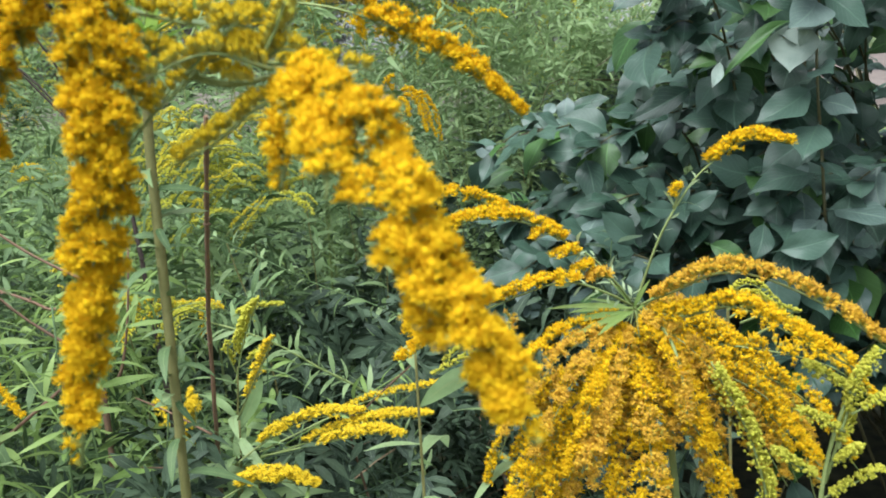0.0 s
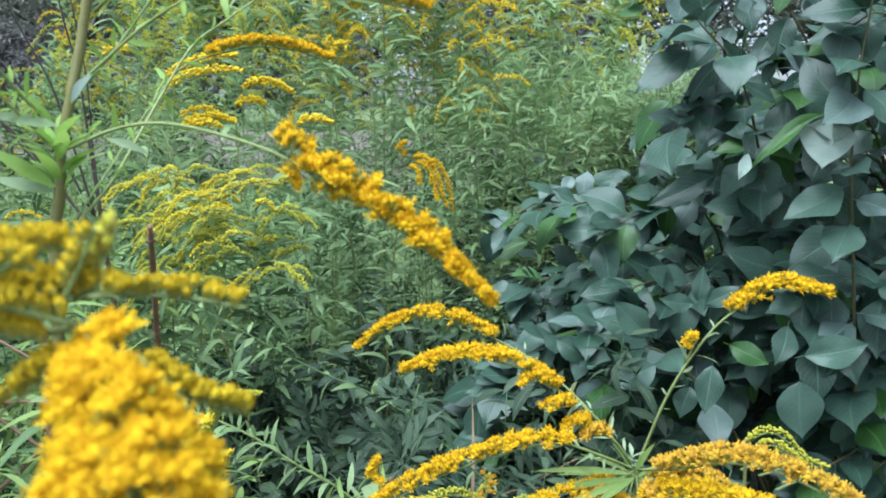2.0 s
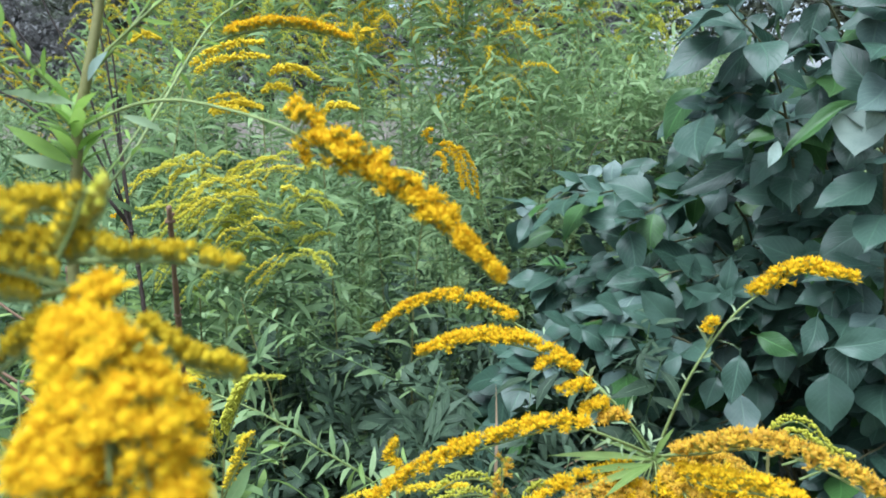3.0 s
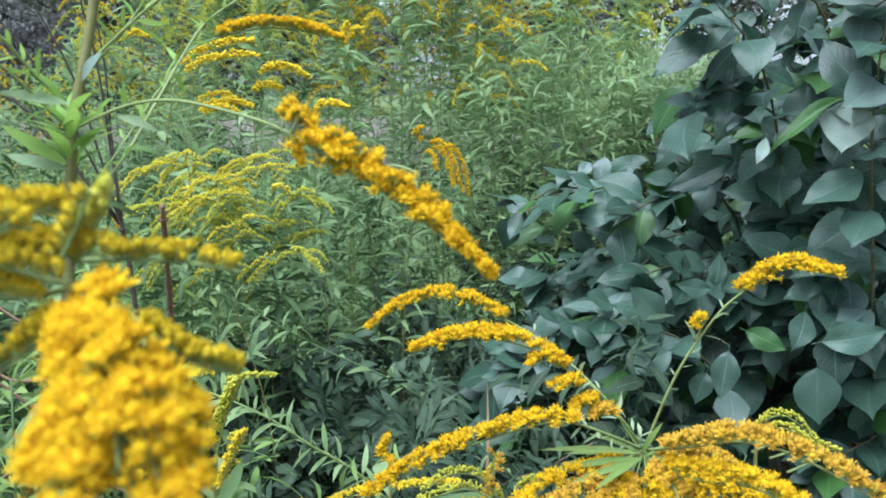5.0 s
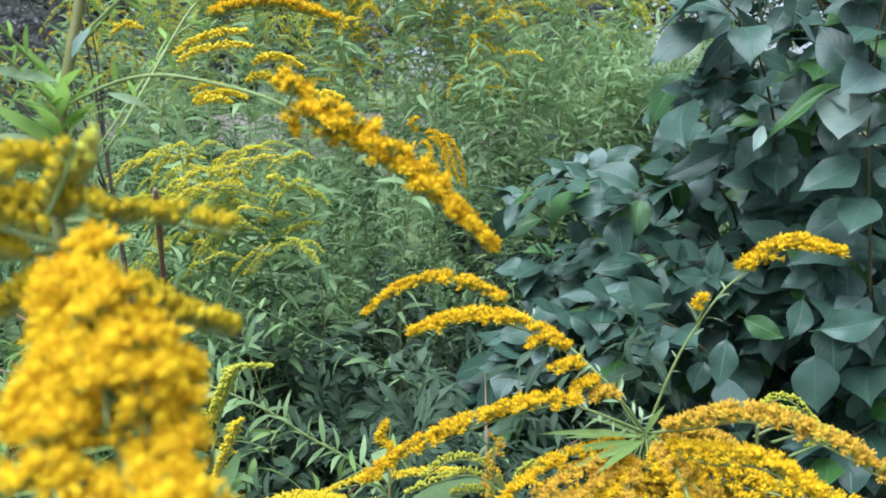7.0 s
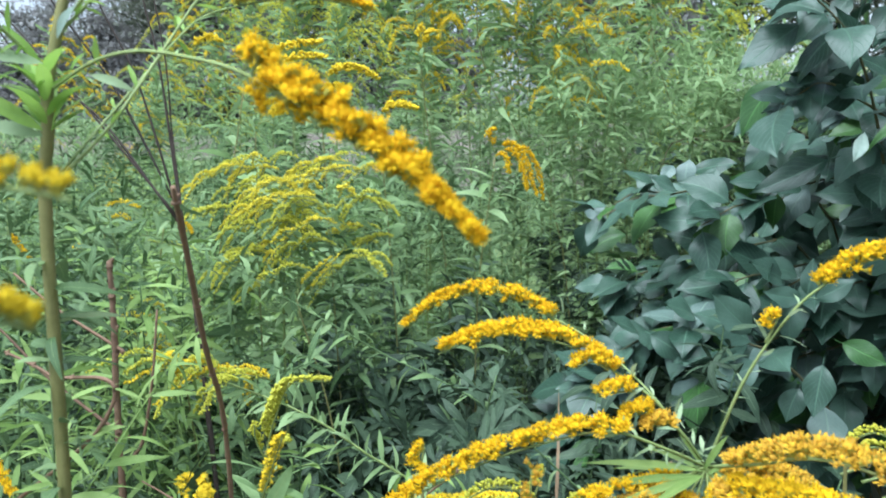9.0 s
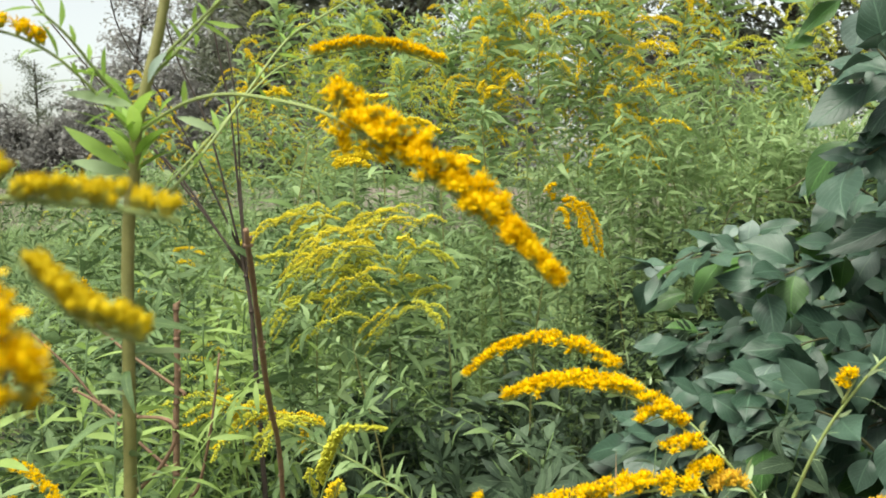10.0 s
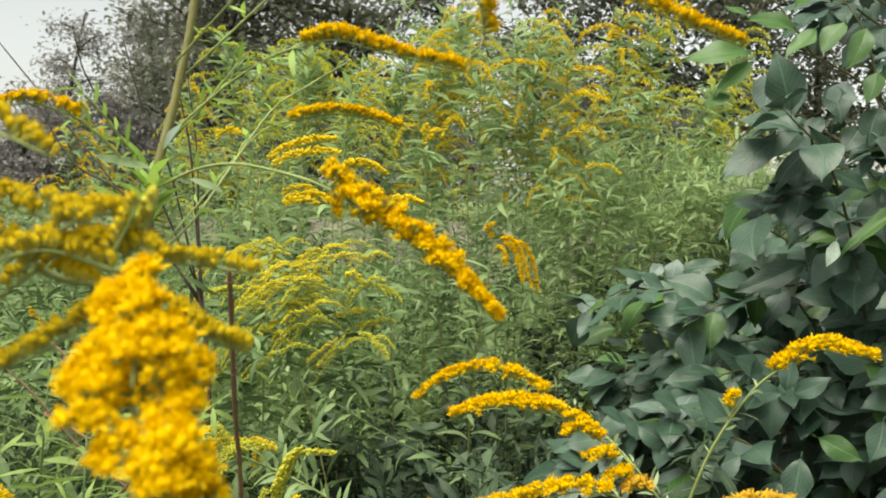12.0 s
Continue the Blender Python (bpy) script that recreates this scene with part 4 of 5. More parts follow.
def plume(g, top, along, count, length, droop, mats, rng, radius=0.0095, heads=115, sweep=(0.75, -0.1, 0), start=0.15, tufts=FINE_TUFTS):
    """Arching flower branches set round the top of a stem."""
    for k in range(count):
        t = k / max(1, count - 1)
        h = Vector(top) - Vector(along) * t
        a = k * 2.4 + rng.uniform(-.3, .3)
        ln = length * (0.4 + 0.8 * t) * rng.uniform(0.75, 1.15)
        d = (Vector((math.cos(a), math.sin(a), 0.0)) + Vector(sweep)).normalized()
        raceme(g, [h, h + d * ln * 0.4 + Vector((0, 0, ln * 0.3)), h + d * ln * 0.8 + Vector((0, 0, ln * (0.38 - droop * 0.4))), h + d * ln * 1.1 + Vector((0, 0, ln * (0.25 - droop)))],
               tufts, heads, radius, mats, rng, start, 0, (0.0010, 0.0005), 0.45, n=10, taper=0.6)


def goldenrod_far(seed, height, mats, label, flowers=11, length=0.17, leaves=200, droop=0.3, foliage=M_GREEN):
    rng = random.Random(seed)
    g = thing("goldenrod", label, "flower", "goldenrods")
    bend = Vector((rng.uniform(-.06, .1), rng.uniform(-.06, .06), 0))
    line = stemmed(g, [(0, 0, 0), bend * 0.3 + Vector((0, 0, height * 0.5)), bend * 0.7 + Vector((0, 0, height * 0.85)), bend * 1.3 + Vector((0, 0, height))], 0.0022, 0.0009, M_STALK, n=30)
    part("foliage", scatter_leaves(line, FAR_LEAF, leaves, rng, 0.12, 0.98, 0.45, (0.6, 1.25)), [foliage], g, "", "stuff")
    if flowers:
        plume(g, line[-1], Vector((bend.x * 0.6, bend.y * 0.6, height * 0.2)), flowers, length, droop, mats, rng)
    else:
        sides = []
        for k in range(10):
            p = line[18 + k]
            d = Vector((math.cos(k * 2.4), math.sin(k * 2.4), 0.9)) * 0.14
            side = spline([p, p + d * 0.6, p + d], 6)
            sides += [(tube(side, 0.001, 0.0005, 4), ONE), *scatter_leaves(side, FAR_LEAF, 12, rng, 0.1, 1.0, 0.5, (0.5, 0.95))]
        part("side_foliage", sides, [foliage], g, "", "stuff")
    return g


Y2, L2 = [M_LEMON, M_CUP], [M_LIME, M_CUP]
TALL = "tall goldenrod with arching yellow plumes among the weeds"
LEAFY = "tall leafy green goldenrod without open flowers"
FAR = [goldenrod_far(101, 1.55, Y2, TALL, 15, 0.125, 135), goldenrod_far(102, 1.6, Y2, TALL, 13, 0.14, 135), goldenrod_far(103, 1.55, L2, "tall leafy goldenrod with pale budding plumes", 14, 0.16),
       goldenrod_far(104, 1.45, Y2, LEAFY, 0, 0.1, 140), goldenrod_far(105, 1.5, Y2, LEAFY, 0, 0.1, 140), goldenrod_far(106, 1.5, L2, "tall leafy goldenrod with pale budding plumes", 12, 0.2),
       # the same leafy plants in a darker green, shade put into the colour
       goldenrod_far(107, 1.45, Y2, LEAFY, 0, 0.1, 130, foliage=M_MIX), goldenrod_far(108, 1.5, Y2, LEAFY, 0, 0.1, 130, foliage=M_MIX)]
RF, RX = random.Random(21), random.Random(22)
# (kind, x, y, turn, size)
YELLOW_SPOTS = [(0, -0.38, 2.35, 0, 0.98), (1, -0.22, 2.3, 20, 1), (0, -0.12, 2.5, 10, 1.03), (1, 0, 2.6, 0, 1), (0, 0.12, 2.75, 0, 1.08), (1, 0.2, 3, 30, 1.02), (0, -0.7, 2.9, 0, 1), (1, -1.35, 3, 0, 0.93), (0, -1.55, 2.5, 0, 0.88), (0, -0.05, 2.4, 0, 0.88), (1, -0.14, 2.55, 40, 0.87), (0, 0.03, 2.7, 80, 0.9), (1, -0.36, 2.4, 0, 0.88), (0, -0.5, 2.6, 60, 0.9)]
BUDDING_SPOTS = [(2, 0.3, 2.6, 0, 0.95), (5, 0.42, 2.9, 0, 1), (5, -1.25, 2.45, 0, 0.86), (2, -0.9, 2.5, 0, 0.98), (5, -0.75, 2.3, 0, 0.98), (2, -0.6, 2.6, 20, 1), (5, -1.1, 2.8, 0, 1), (2, -0.5, 2.9, 0, 1.05), (2, -0.95, 3.3, 50, 1.03), (5, -0.3, 3.1, 30, 1.02), (5, -0.55, 2.1, 40, 1), (2, -0.7, 2.2, 90, 1.05), (5, -0.4, 2.45, 10, 1.08), (2, -0.85, 2.25, 140, 1), (2, 0.22, 2.65, 70, 1.08), (5, 0.05, 2.8, 120, 1.1), (5, 0.5, 3.1, 0, 1.12), (2, -1.05, 2.6, 30, 1)]


def plant(kind, x, y, turn, size, lean=0):
    copy_thing(FAR[kind], pose(x, y, ground_height(x, y), RF.uniform(-lean, lean), RF.uniform(-lean, lean), turn) @ Matrix.Scale(size, 4))


for kind, x, y, turn, size in YELLOW_SPOTS:
    plant(kind, x, y, turn, size * (1.11 if y > 2.2 else 1.04))
for kind, x, y, turn, size in BUDDING_SPOTS:
    plant(kind, x, y, turn, size * (1.11 if y > 2.2 else 1.04))
# leafy plants in clumps: how many, from and to in x and y, sizes
for count, x0, x1, y0, y1, s0, s1 in ((7, -0.05, 0.5, 2.25, 3.1, 0.9, 1.12), (5, -0.65, -0.1, 2.5, 2.8, 1.08, 1.2), (5, -0.6, -0.05, 1.9, 2.1, 0.7, 0.78), (9, -1.75, -0.75, 1.9, 2.9, 0.74, 0.86), (9, -1.1, -0.42, 0.9, 1.7, 0.66, 0.77)):
    for k in range(count):
        x = x0 + (x1 - x0) * (k + RF.random()) / count
        # short clumps get the plants coloured as if in shade
        plant((6 if s1 < 0.9 else 3) + k % 2, x, RF.uniform(y0, y1), RF.uniform(0, 360), RF.uniform(s0, s1))
for k in range(14):
    x, y = 0.0 + 0.75 * (k + RX.random()) / 14, RX.uniform(2.15, 2.7)
    plant(3 + k % 2, x, y, RX.uniform(0, 360), RX.uniform(0.82, 0.98))
for k in range(16):
    x, y = -0.25 + 1.2 * (k + RF.random()) / 16, RF.uniform(2.7, 3.6)
    plant(3 + k % 2, x, y, RF.uniform(0, 360), RF.uniform(0.84, 0.96) + 0.02 * (y - 2.7))
for k in range(46):
    kind = RF.choice((0, 2, 5, 3, 4, 3, 4, 3))
    x, y = RF.uniform(-2.4, 1.2), RF.uniform(2.9, 4.8)
    copy_thing(FAR[kind], pose(x, y, ground_height(x, y), RF.uniform(-5, 5), RF.uniform(-5, 5), RF.uniform(-40, 40)) @ Matrix.Scale(RF.uniform(0.8, 1.0), 4))
for k in range(30):
    x, y = RF.uniform(-2.1, 0.5), RF.uniform(2.3, 3.9)
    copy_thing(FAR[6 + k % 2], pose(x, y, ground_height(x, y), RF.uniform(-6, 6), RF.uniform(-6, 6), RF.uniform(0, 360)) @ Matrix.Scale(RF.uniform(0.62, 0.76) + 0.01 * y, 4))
for k in range(34):
    y = RF.uniform(2.3, 5.0)
    x = RF.uniform(-1.0, -0.5) * y
    copy_thing(FAR[RF.choice((2, 4, 3, 7, 3, 0))], pose(x, y, ground_height(x, y), RF.uniform(-6, 6), RF.uniform(-6, 6), RF.uniform(-40, 40)) @ Matrix.Scale(RF.uniform(0.58, 0.74), 4))
for k in range(26):
    y = RF.uniform(2.4, 4.6)
    x = RF.uniform(-1.05, -0.62) * y
    copy_thing(FAR[RF.choice((2, 4, 7, 5, 3))], pose(x, y, ground_height(x, y), RF.uniform(-6, 6), RF.uniform(-6, 6), RF.uniform(-40, 40)) @ Matrix.Scale(RF.uniform(0.72, 0.86), 4))
for k, ob in enumerate(FAR):
    ob.location = (-1.9 + 0.3 * k, 3.2 + 0.2 * (k % 3), 0)


def goldenrod_feathery():
    g = thing("goldenrod", "feathery pale yellow goldenrod drooping over the weeds", "flower", "goldenrods", at=(-0.4, 1.4, 0))
    rng = random.Random(31)
    stemmed(g, [(0, 0, 0), (-0.02, 0.0, 0.7), (0.0, -0.02, 1.05), (0.03, -0.03, 1.17)], 0.003, 0.0012, M_STALK)
    part("foliage", scatter_leaves(spline([(0, 0, 0), (-0.02, 0.0, 0.7), (0.0, -0.02, 1.05), (0.03, -0.03, 1.17)], 20), LANCE, 70, rng, 0.2, 0.9, 0.5, (0.5, 0.9)), [M_GREEN], g, "", "stuff")
    L, Y = [M_LIME, M_CUP], [M_STRAW_YELLOW, M_LIME]
    # short fine branchlets on level arching ones, all sweeping to one side, in loose tiers
    for k in range(46):
        tier = rng.random()
        h = Vector((-0.06 + 0.24 * rng.random(), rng.uniform(-0.12, 0.1), 1.19 - 0.16 * tier))
        right = k % 9 == 8
        d = Vector((0.8 if right else rng.uniform(-1.0, -0.7), rng.uniform(-0.6, 0.4), 0)).normalized()
        ln, drop = rng.uniform(0.05, 0.14) * (0.45 if right else 1), rng.uniform(0.1, 0.7)
        pts = [h, h + d * ln * 0.35 + Vector((0, 0, rng.uniform(0.0, 0.12) * ln)), h + d * ln * 0.7 - Vector((0, 0, ln * drop * 0.35)), h + d * ln - Vector((0, 0, ln * drop))]
        m = Y if k % 3 == 0 else L
        raceme(g, pts, SMALL_TUFTS, 95, 0.005, m, rng, 0.05, 0, (0.0008, 0.0004), 0.5, n=12, taper=0.5)
        line = spline(pts, 12)
        for j in range(3, 12, 3):
            o = Vector((d.y, -d.x, 0)) * (0.02 if j % 2 else -0.02) * rng.uniform(0.5, 1.2)
            raceme(g, [line[j], line[j] + o * 0.6 + d * 0.015, line[j] + o + d * 0.03 - Vector((0, 0, 0.016))], SMALL_TUFTS, 60, 0.004, m, rng, 0.05, 0, (0.0006, 0.0004), 0.4, n=5, taper=0.6)
    part("twig_foliage", [q for _ in range(16) for q in scatter_leaves(spline([(-0.05 + 0.2 * rng.random(), rng.uniform(-.1, .1), 0.95), (0.02 + 0.15 * rng.random(), 0, 1.15)], 6), NARROW, 10, rng, 0.1, 1.0, 0.5, (0.5, 0.9))], [M_GREEN], g, "", "stuff")
    for _ in range(5):
        p = Vector((rng.uniform(0.0, 0.16), rng.uniform(-.08, .0), rng.uniform(1.13, 1.2)))
        raceme(g, [p, p + Vector((0.012, 0, 0.006)), p + Vector((0.026, 0, -0.004))], FINE_TUFTS, 60, 0.006, Y, rng, 0.1, 0, (0.0007, 0.0004), 0.4, n=5)


def goldenrod_low():
    g = thing("goldenrod", "low leaning goldenrod with yellow-green sprigs", "flower", "goldenrods", at=(-0.25, 1.0, 0))
    rng = random.Random(32)
    stemmed(g, [(0.3, 0.1, 0), (0.2, 0.05, 0.7), (0.06, 0.0, 0.9), (-0.1, 0.0, 0.97), (-0.16, 0, 0.985)], 0.002, 0.0008, M_STALK)
    part("foliage", scatter_leaves(spline([(0.3, 0.1, 0), (0.2, 0.05, 0.7), (0.06, 0.0, 0.9), (-0.1, 0.0, 0.97)], 20), NARROW, 95, rng, 0.3, 0.98, 0.6, (0.35, 0.8)), [M_GREEN], g, "", "stuff")
    Y, L = [M_LEMON, M_CUP], [M_LIME, M_CUP]
    raceme(g, [(-0.02, 0, 0.96), (0.01, -0.01, 0.97), (0.045, -0.01, 0.973)], HEAD_MID, 90, 0.0045, L, rng, 0.1, 0, (0.001, 0.0005), 0.7)
    for k in range(17):
        h = Vector((-0.03 - 0.0075 * k, rng.uniform(-.02, .02), 0.965 + 0.0015 * k))
        d = Vector((-0.04 + rng.uniform(-.035, .03), rng.uniform(-.05, .04), rng.uniform(-.05, .008)))
        raceme(g, [h, h + d * 0.5 + Vector((0, 0, 0.012)), h + d * 1.2], SMALL_TUFTS, 120, 0.0055, Y if k % 3 == 0 else L, rng, 0.05, 0, (0.001, 0.0005), 0.35, n=10)


def goldenrod_small(label, base, stem, sprays, mats=(M_YELLOW, M_CUP), leaves=56, heads=HEAD_MID, leaf_size=(0.5, 0.9), bark=M_OLIVE, thick=0.0018):
    """A smaller goldenrod: a stem and a few flower branches, each from the stem's end or its own points."""
    g = thing("goldenrod", label, "flower", "goldenrods")
    line = stemmed(g, [base, *stem], thick, thick * 0.55, bark)
    rng = random.Random(len(sprays) + int(abs(base[0]) * 1000))
    if leaves:
        part("foliage", scatter_leaves(line, LANCE, leaves, rng, 0.15, 0.98, 0.5, leaf_size), [M_GREEN], g, "", "stuff")
    for pts, cnt, rad in sprays:
        raceme(g, pts, heads, cnt, rad, list(mats), rng, 0.25, 0, (0.0011, 0.0005), 0.6, n=20)


goldenrod_feathery()
goldenrod_low()
goldenrod_small("slender leaning goldenrod stem with sparse narrow leaves", (0.3, 1.22, 0), [(0.2, 1.22, 0.55), (-0.026, 1.2, 0.842), (-0.204, 1.2, 0.943), (-0.312, 1.2, 1.004), (-0.426, 1.2, 1.067), (-0.551, 1.2, 1.108)], [([(-0.426, 1.2, 1.067), (-0.481, 1.2, 1.086), (-0.528, 1.2, 1.092)], 30, 0.004)], (M_LIME, M_CUP), 64, TINY_TUFTS, (0.25, 0.5), M_MIX, 0.0014)
goldenrod_small("goldenrod with a single leaning pale yellow spike", (-0.3, 1.32, 0), [(-0.3, 1.3, 0.7), (-0.355, 1.3, 0.991)], [([(-0.357, 1.3, 1), (-0.333, 1.3, 1.024), (-0.296, 1.3, 1.053)], 80, 0.005), ([(-0.339, 1.3, 0.995), (-0.317, 1.3, 1.021), (-0.285, 1.3, 1.056)], 70, 0.005)], (M_STRAW_YELLOW, M_CUP), 20, SMALL_TUFTS, (0.3, 0.5))
goldenrod_small("low goldenrod with loose dull yellow sprays", (-0.5, 1.25, 0), [(-0.48, 1.22, 0.6), (-0.49, 1.2, 0.914)],
                [([(-0.485, 1.2, 0.914), (-0.525, 1.2, 0.951), (-0.583, 1.2, 0.959)], 130, 0.008), ([(-0.5, 1.22, 0.939), (-0.543, 1.22, 0.974), (-0.6, 1.22, 0.978)], 120, 0.008), ([(-0.497, 1.2, 0.979), (-0.53, 1.2, 1.004), (-0.573, 1.2, 1.008)], 90, 0.007), ([(-0.473, 1.18, 0.937), (-0.53, 1.18, 0.942), (-0.578, 1.18, 0.924)], 110, 0.008), ([(-0.486, 1.2, 0.906), (-0.519, 1.2, 0.921), (-0.555, 1.2, 0.908)], 70, 0.007)], (M_STRAW_YELLOW, M_LIME), 40, SMALL_TUFTS, (0.35, 0.6))
goldenrod_small("slender goldenrod with short arching yellow sprays", (-0.9, 1.65, 0), [(-0.88, 1.62, 0.8), (-0.847, 1.6, 1.058)],
                [([(-0.854, 1.6, 1.071), (-0.819, 1.6, 1.099), (-0.769, 1.6, 1.09)], 90, 0.008), ([(-0.846, 1.6, 1.063), (-0.81, 1.6, 1.074), (-0.788, 1.6, 1.058)], 60, 0.007), ([(-0.932, 1.6, 0.991), (-0.905, 1.6, 1.014), (-0.877, 1.6, 0.997)], 60, 0.007)], (M_LEMON, M_CUP), 30, FINE_TUFTS)
goldenrod_small("slender goldenrod with small orange-yellow tips", (-0.72, 1.5, 0), [(-0.7, 1.48, 0.8), (-0.641, 1.45, 1.079)],
                [([(-0.635, 1.45, 1.087), (-0.611, 1.45, 1.085), (-0.592, 1.45, 1.063)], 80, 0.008), ([(-0.94, 1.45, 1.077), (-0.93, 1.45, 1.047), (-0.902, 1.45, 1.017)], 80, 0.008)], (M_YELLOW, M_CUP), 24, FINE_TUFTS)
goldenrod_small("tall goldenrod with a stack of level yellow sprays", (0.02, 2.3, 0), [(0.0, 2.25, 0.9), (-0.181, 2.2, 1.349), (-0.199, 2.2, 1.592)],
                [([(-0.212, 2.2, 1.528), (-0.181, 2.2, 1.584), (-0.12, 2.2, 1.61), (-0.049, 2.2, 1.606)], 150, 0.014)] + [([(x, 2.2 + d, z), (x + 0.4 * r, 2.19 + d, z + 0.1 * r + 0.014), (x + 0.75 * r, 2.18 + d, z + 0.22 * r), (x + r, 2.17 + d, z + 0.18 * r - 0.012)], int(560 * r), 0.008 + 0.03 * r) for x, z, d, r in ((-0.015, 1.405, 0.0, 0.13), (0.01, 1.436, 0.13, 0.09), (-0.03, 1.48, -0.1, 0.15), (0.02, 1.515, 0.02, 0.08), (-0.06, 1.36, 0.2, 0.1), (0.03, 1.322, -0.03, 0.12), (-0.04, 1.57, 0.1, 0.16), (0.05, 1.46, 0.3, 0.14))], (M_LEMON, M_CUP), 90, TUFTS)
goldenrod_small("tall goldenrod with a drooping comb-like yellow plume", (0.2, 2.5, 0), [(0.2, 2.45, 0.9), (0.026, 2.4, 1.511), (0.031, 2.4, 1.679)],
                [([(0.026, 2.4, 1.657), (0.06, 2.4, 1.715), (0.112, 2.4, 1.735), (0.164, 2.4, 1.719)], 160, 0.014)] + [([(x, 2.4, 1.8 + 0.1 * x), (x + 0.035, 2.39, 1.8 - 0.1 * x), (x + 0.05, 2.38, 1.75 - 0.1 * x)], 60, 0.009) for x in (0.2, 0.225, 0.25, 0.275, 0.3)] + [([(0.017, 2.4, 1.588), (0.07, 2.4, 1.625), (0.138, 2.4, 1.609)], 80, 0.01), ([(0.026, 2.4, 1.527), (0.071, 2.4, 1.572), (0.108, 2.4, 1.575)], 70, 0.01)], (M_LEMON, M_CUP), 90, TUFTS)
goldenrod_small("tall goldenrod with short yellow sprays near its top", (0.36, 2.45, 0), [(0.36, 2.45, 0.9), (0.224, 2.4, 1.419), (0.235, 2.4, 1.57)],
                [([(0.215, 2.4, 1.502), (0.251, 2.4, 1.54), (0.31, 2.4, 1.532)], 70, 0.009), ([(0.235, 2.38, 1.523), (0.285, 2.38, 1.559), (0.358, 2.38, 1.551)], 70, 0.009), ([(0.179, 2.4, 1.449), (0.216, 2.4, 1.468), (0.268, 2.4, 1.452)], 60, 0.009), ([(0.253, 2.4, 1.457), (0.296, 2.4, 1.487), (0.348, 2.4, 1.476)], 60, 0.008)], (M_LIME, M_CUP), 90, TUFTS)
goldenrod_small("slender goldenrod with short arching yellow sprays", (-0.62, 1.52, 0), [(-0.6, 1.5, 0.8), (-0.503, 1.5, 1.304)],
                [([(-0.518, 1.5, 1.304), (-0.471, 1.5, 1.342), (-0.422, 1.5, 1.362), (-0.362, 1.5, 1.372)], 225, 0.0125), ([(-0.505, 1.48, 1.303), (-0.455, 1.48, 1.33), (-0.407, 1.48, 1.343), (-0.35, 1.48, 1.346)], 195, 0.0125), ([(-0.605, 1.52, 1.367), (-0.579, 1.52, 1.384), (-0.546, 1.52, 1.381)], 105, 0.0125)], (M_LEMON, M_CUP), heads=TUFTS)
goldenrod_small("slender goldenrod with short arching yellow sprays", (-0.5, 1.5, 0), [(-0.5, 1.5, 0.8), (-0.487, 1.5, 1.233)],
                [([(-0.483, 1.5, 1.242), (-0.448, 1.5, 1.261), (-0.409, 1.5, 1.268), (-0.369, 1.5, 1.264)], 225, 0.0125), ([(-0.473, 1.48, 1.246), (-0.422, 1.48, 1.258), (-0.389, 1.48, 1.255)], 120, 0.0125), ([(-0.497, 1.52, 1.261), (-0.444, 1.52, 1.279), (-0.405, 1.52, 1.277)], 90, 0.0125)], (M_LEMON, M_CUP), heads=TUFTS)
goldenrod_small("slender goldenrod with short arching yellow sprays", (-0.36, 1.55, 0), [(-0.36, 1.5, 0.8), (-0.369, 1.5, 1.283)],
                [([(-0.368, 1.5, 1.301), (-0.343, 1.5, 1.321), (-0.31, 1.5, 1.324), (-0.272, 1.5, 1.31)], 210, 0.0125), ([(-0.374, 1.5, 1.281), (-0.349, 1.5, 1.295), (-0.319, 1.5, 1.291)], 120, 0.0125)], (M_LEMON, M_CUP), heads=TUFTS)
goldenrod_small("slender goldenrod with a short arching yellow spray", (-0.27, 1.6, 0), [(-0.27, 1.57, 0.8), (-0.283, 1.55, 1.228)],
                [([(-0.282, 1.55, 1.247), (-0.256, 1.55, 1.263), (-0.217, 1.55, 1.259)], 165, 0.0125)], (M_LEMON, M_CUP), heads=TUFTS)
goldenrod_small("slender goldenrod with a single yellow tuft", (-0.25, 2.05, 0), [(-0.25, 2.0, 0.8), (-0.296, 2, 1.304), (-0.293, 2, 1.385)],
                [([(-0.293, 2, 1.385), (-0.292, 2, 1.415), (-0.306, 2, 1.438)], 70, 0.014), ([(-0.292, 2, 1.391), (-0.279, 2, 1.418), (-0.264, 2, 1.427)], 60, 0.012), ([(-0.289, 1.98, 1.396), (-0.293, 1.98, 1.42), (-0.287, 1.98, 1.44)], 50, 0.012)], (M_LEMON, M_CUP), heads=TUFTS)
goldenrod_small("wilting goldenrod with a hanging orange-yellow cluster", (-0.16, 1.75, 0), [(-0.15, 1.72, 0.8), (-0.104, 1.7, 1.173)],
                [([(-0.101, 1.7, 1.175), (-0.078, 1.69, 1.191), (-0.054, 1.69, 1.166), (-0.029, 1.68, 1.099)], 260, 0.011), ([(-0.1, 1.7, 1.175), (-0.074, 1.68, 1.179), (-0.058, 1.68, 1.151), (-0.045, 1.67, 1.111)], 240, 0.011), ([(-0.099, 1.71, 1.175), (-0.057, 1.7, 1.183), (-0.033, 1.7, 1.149), (-0.019, 1.7, 1.088)], 220, 0.01),
                 ([(-0.1, 1.69, 1.174), (-0.085, 1.67, 1.171), (-0.076, 1.66, 1.142)], 110, 0.009), ([(-0.104, 1.7, 1.18), (-0.113, 1.7, 1.206), (-0.099, 1.69, 1.221)], 110, 0.011)], heads=FINE_TUFTS)
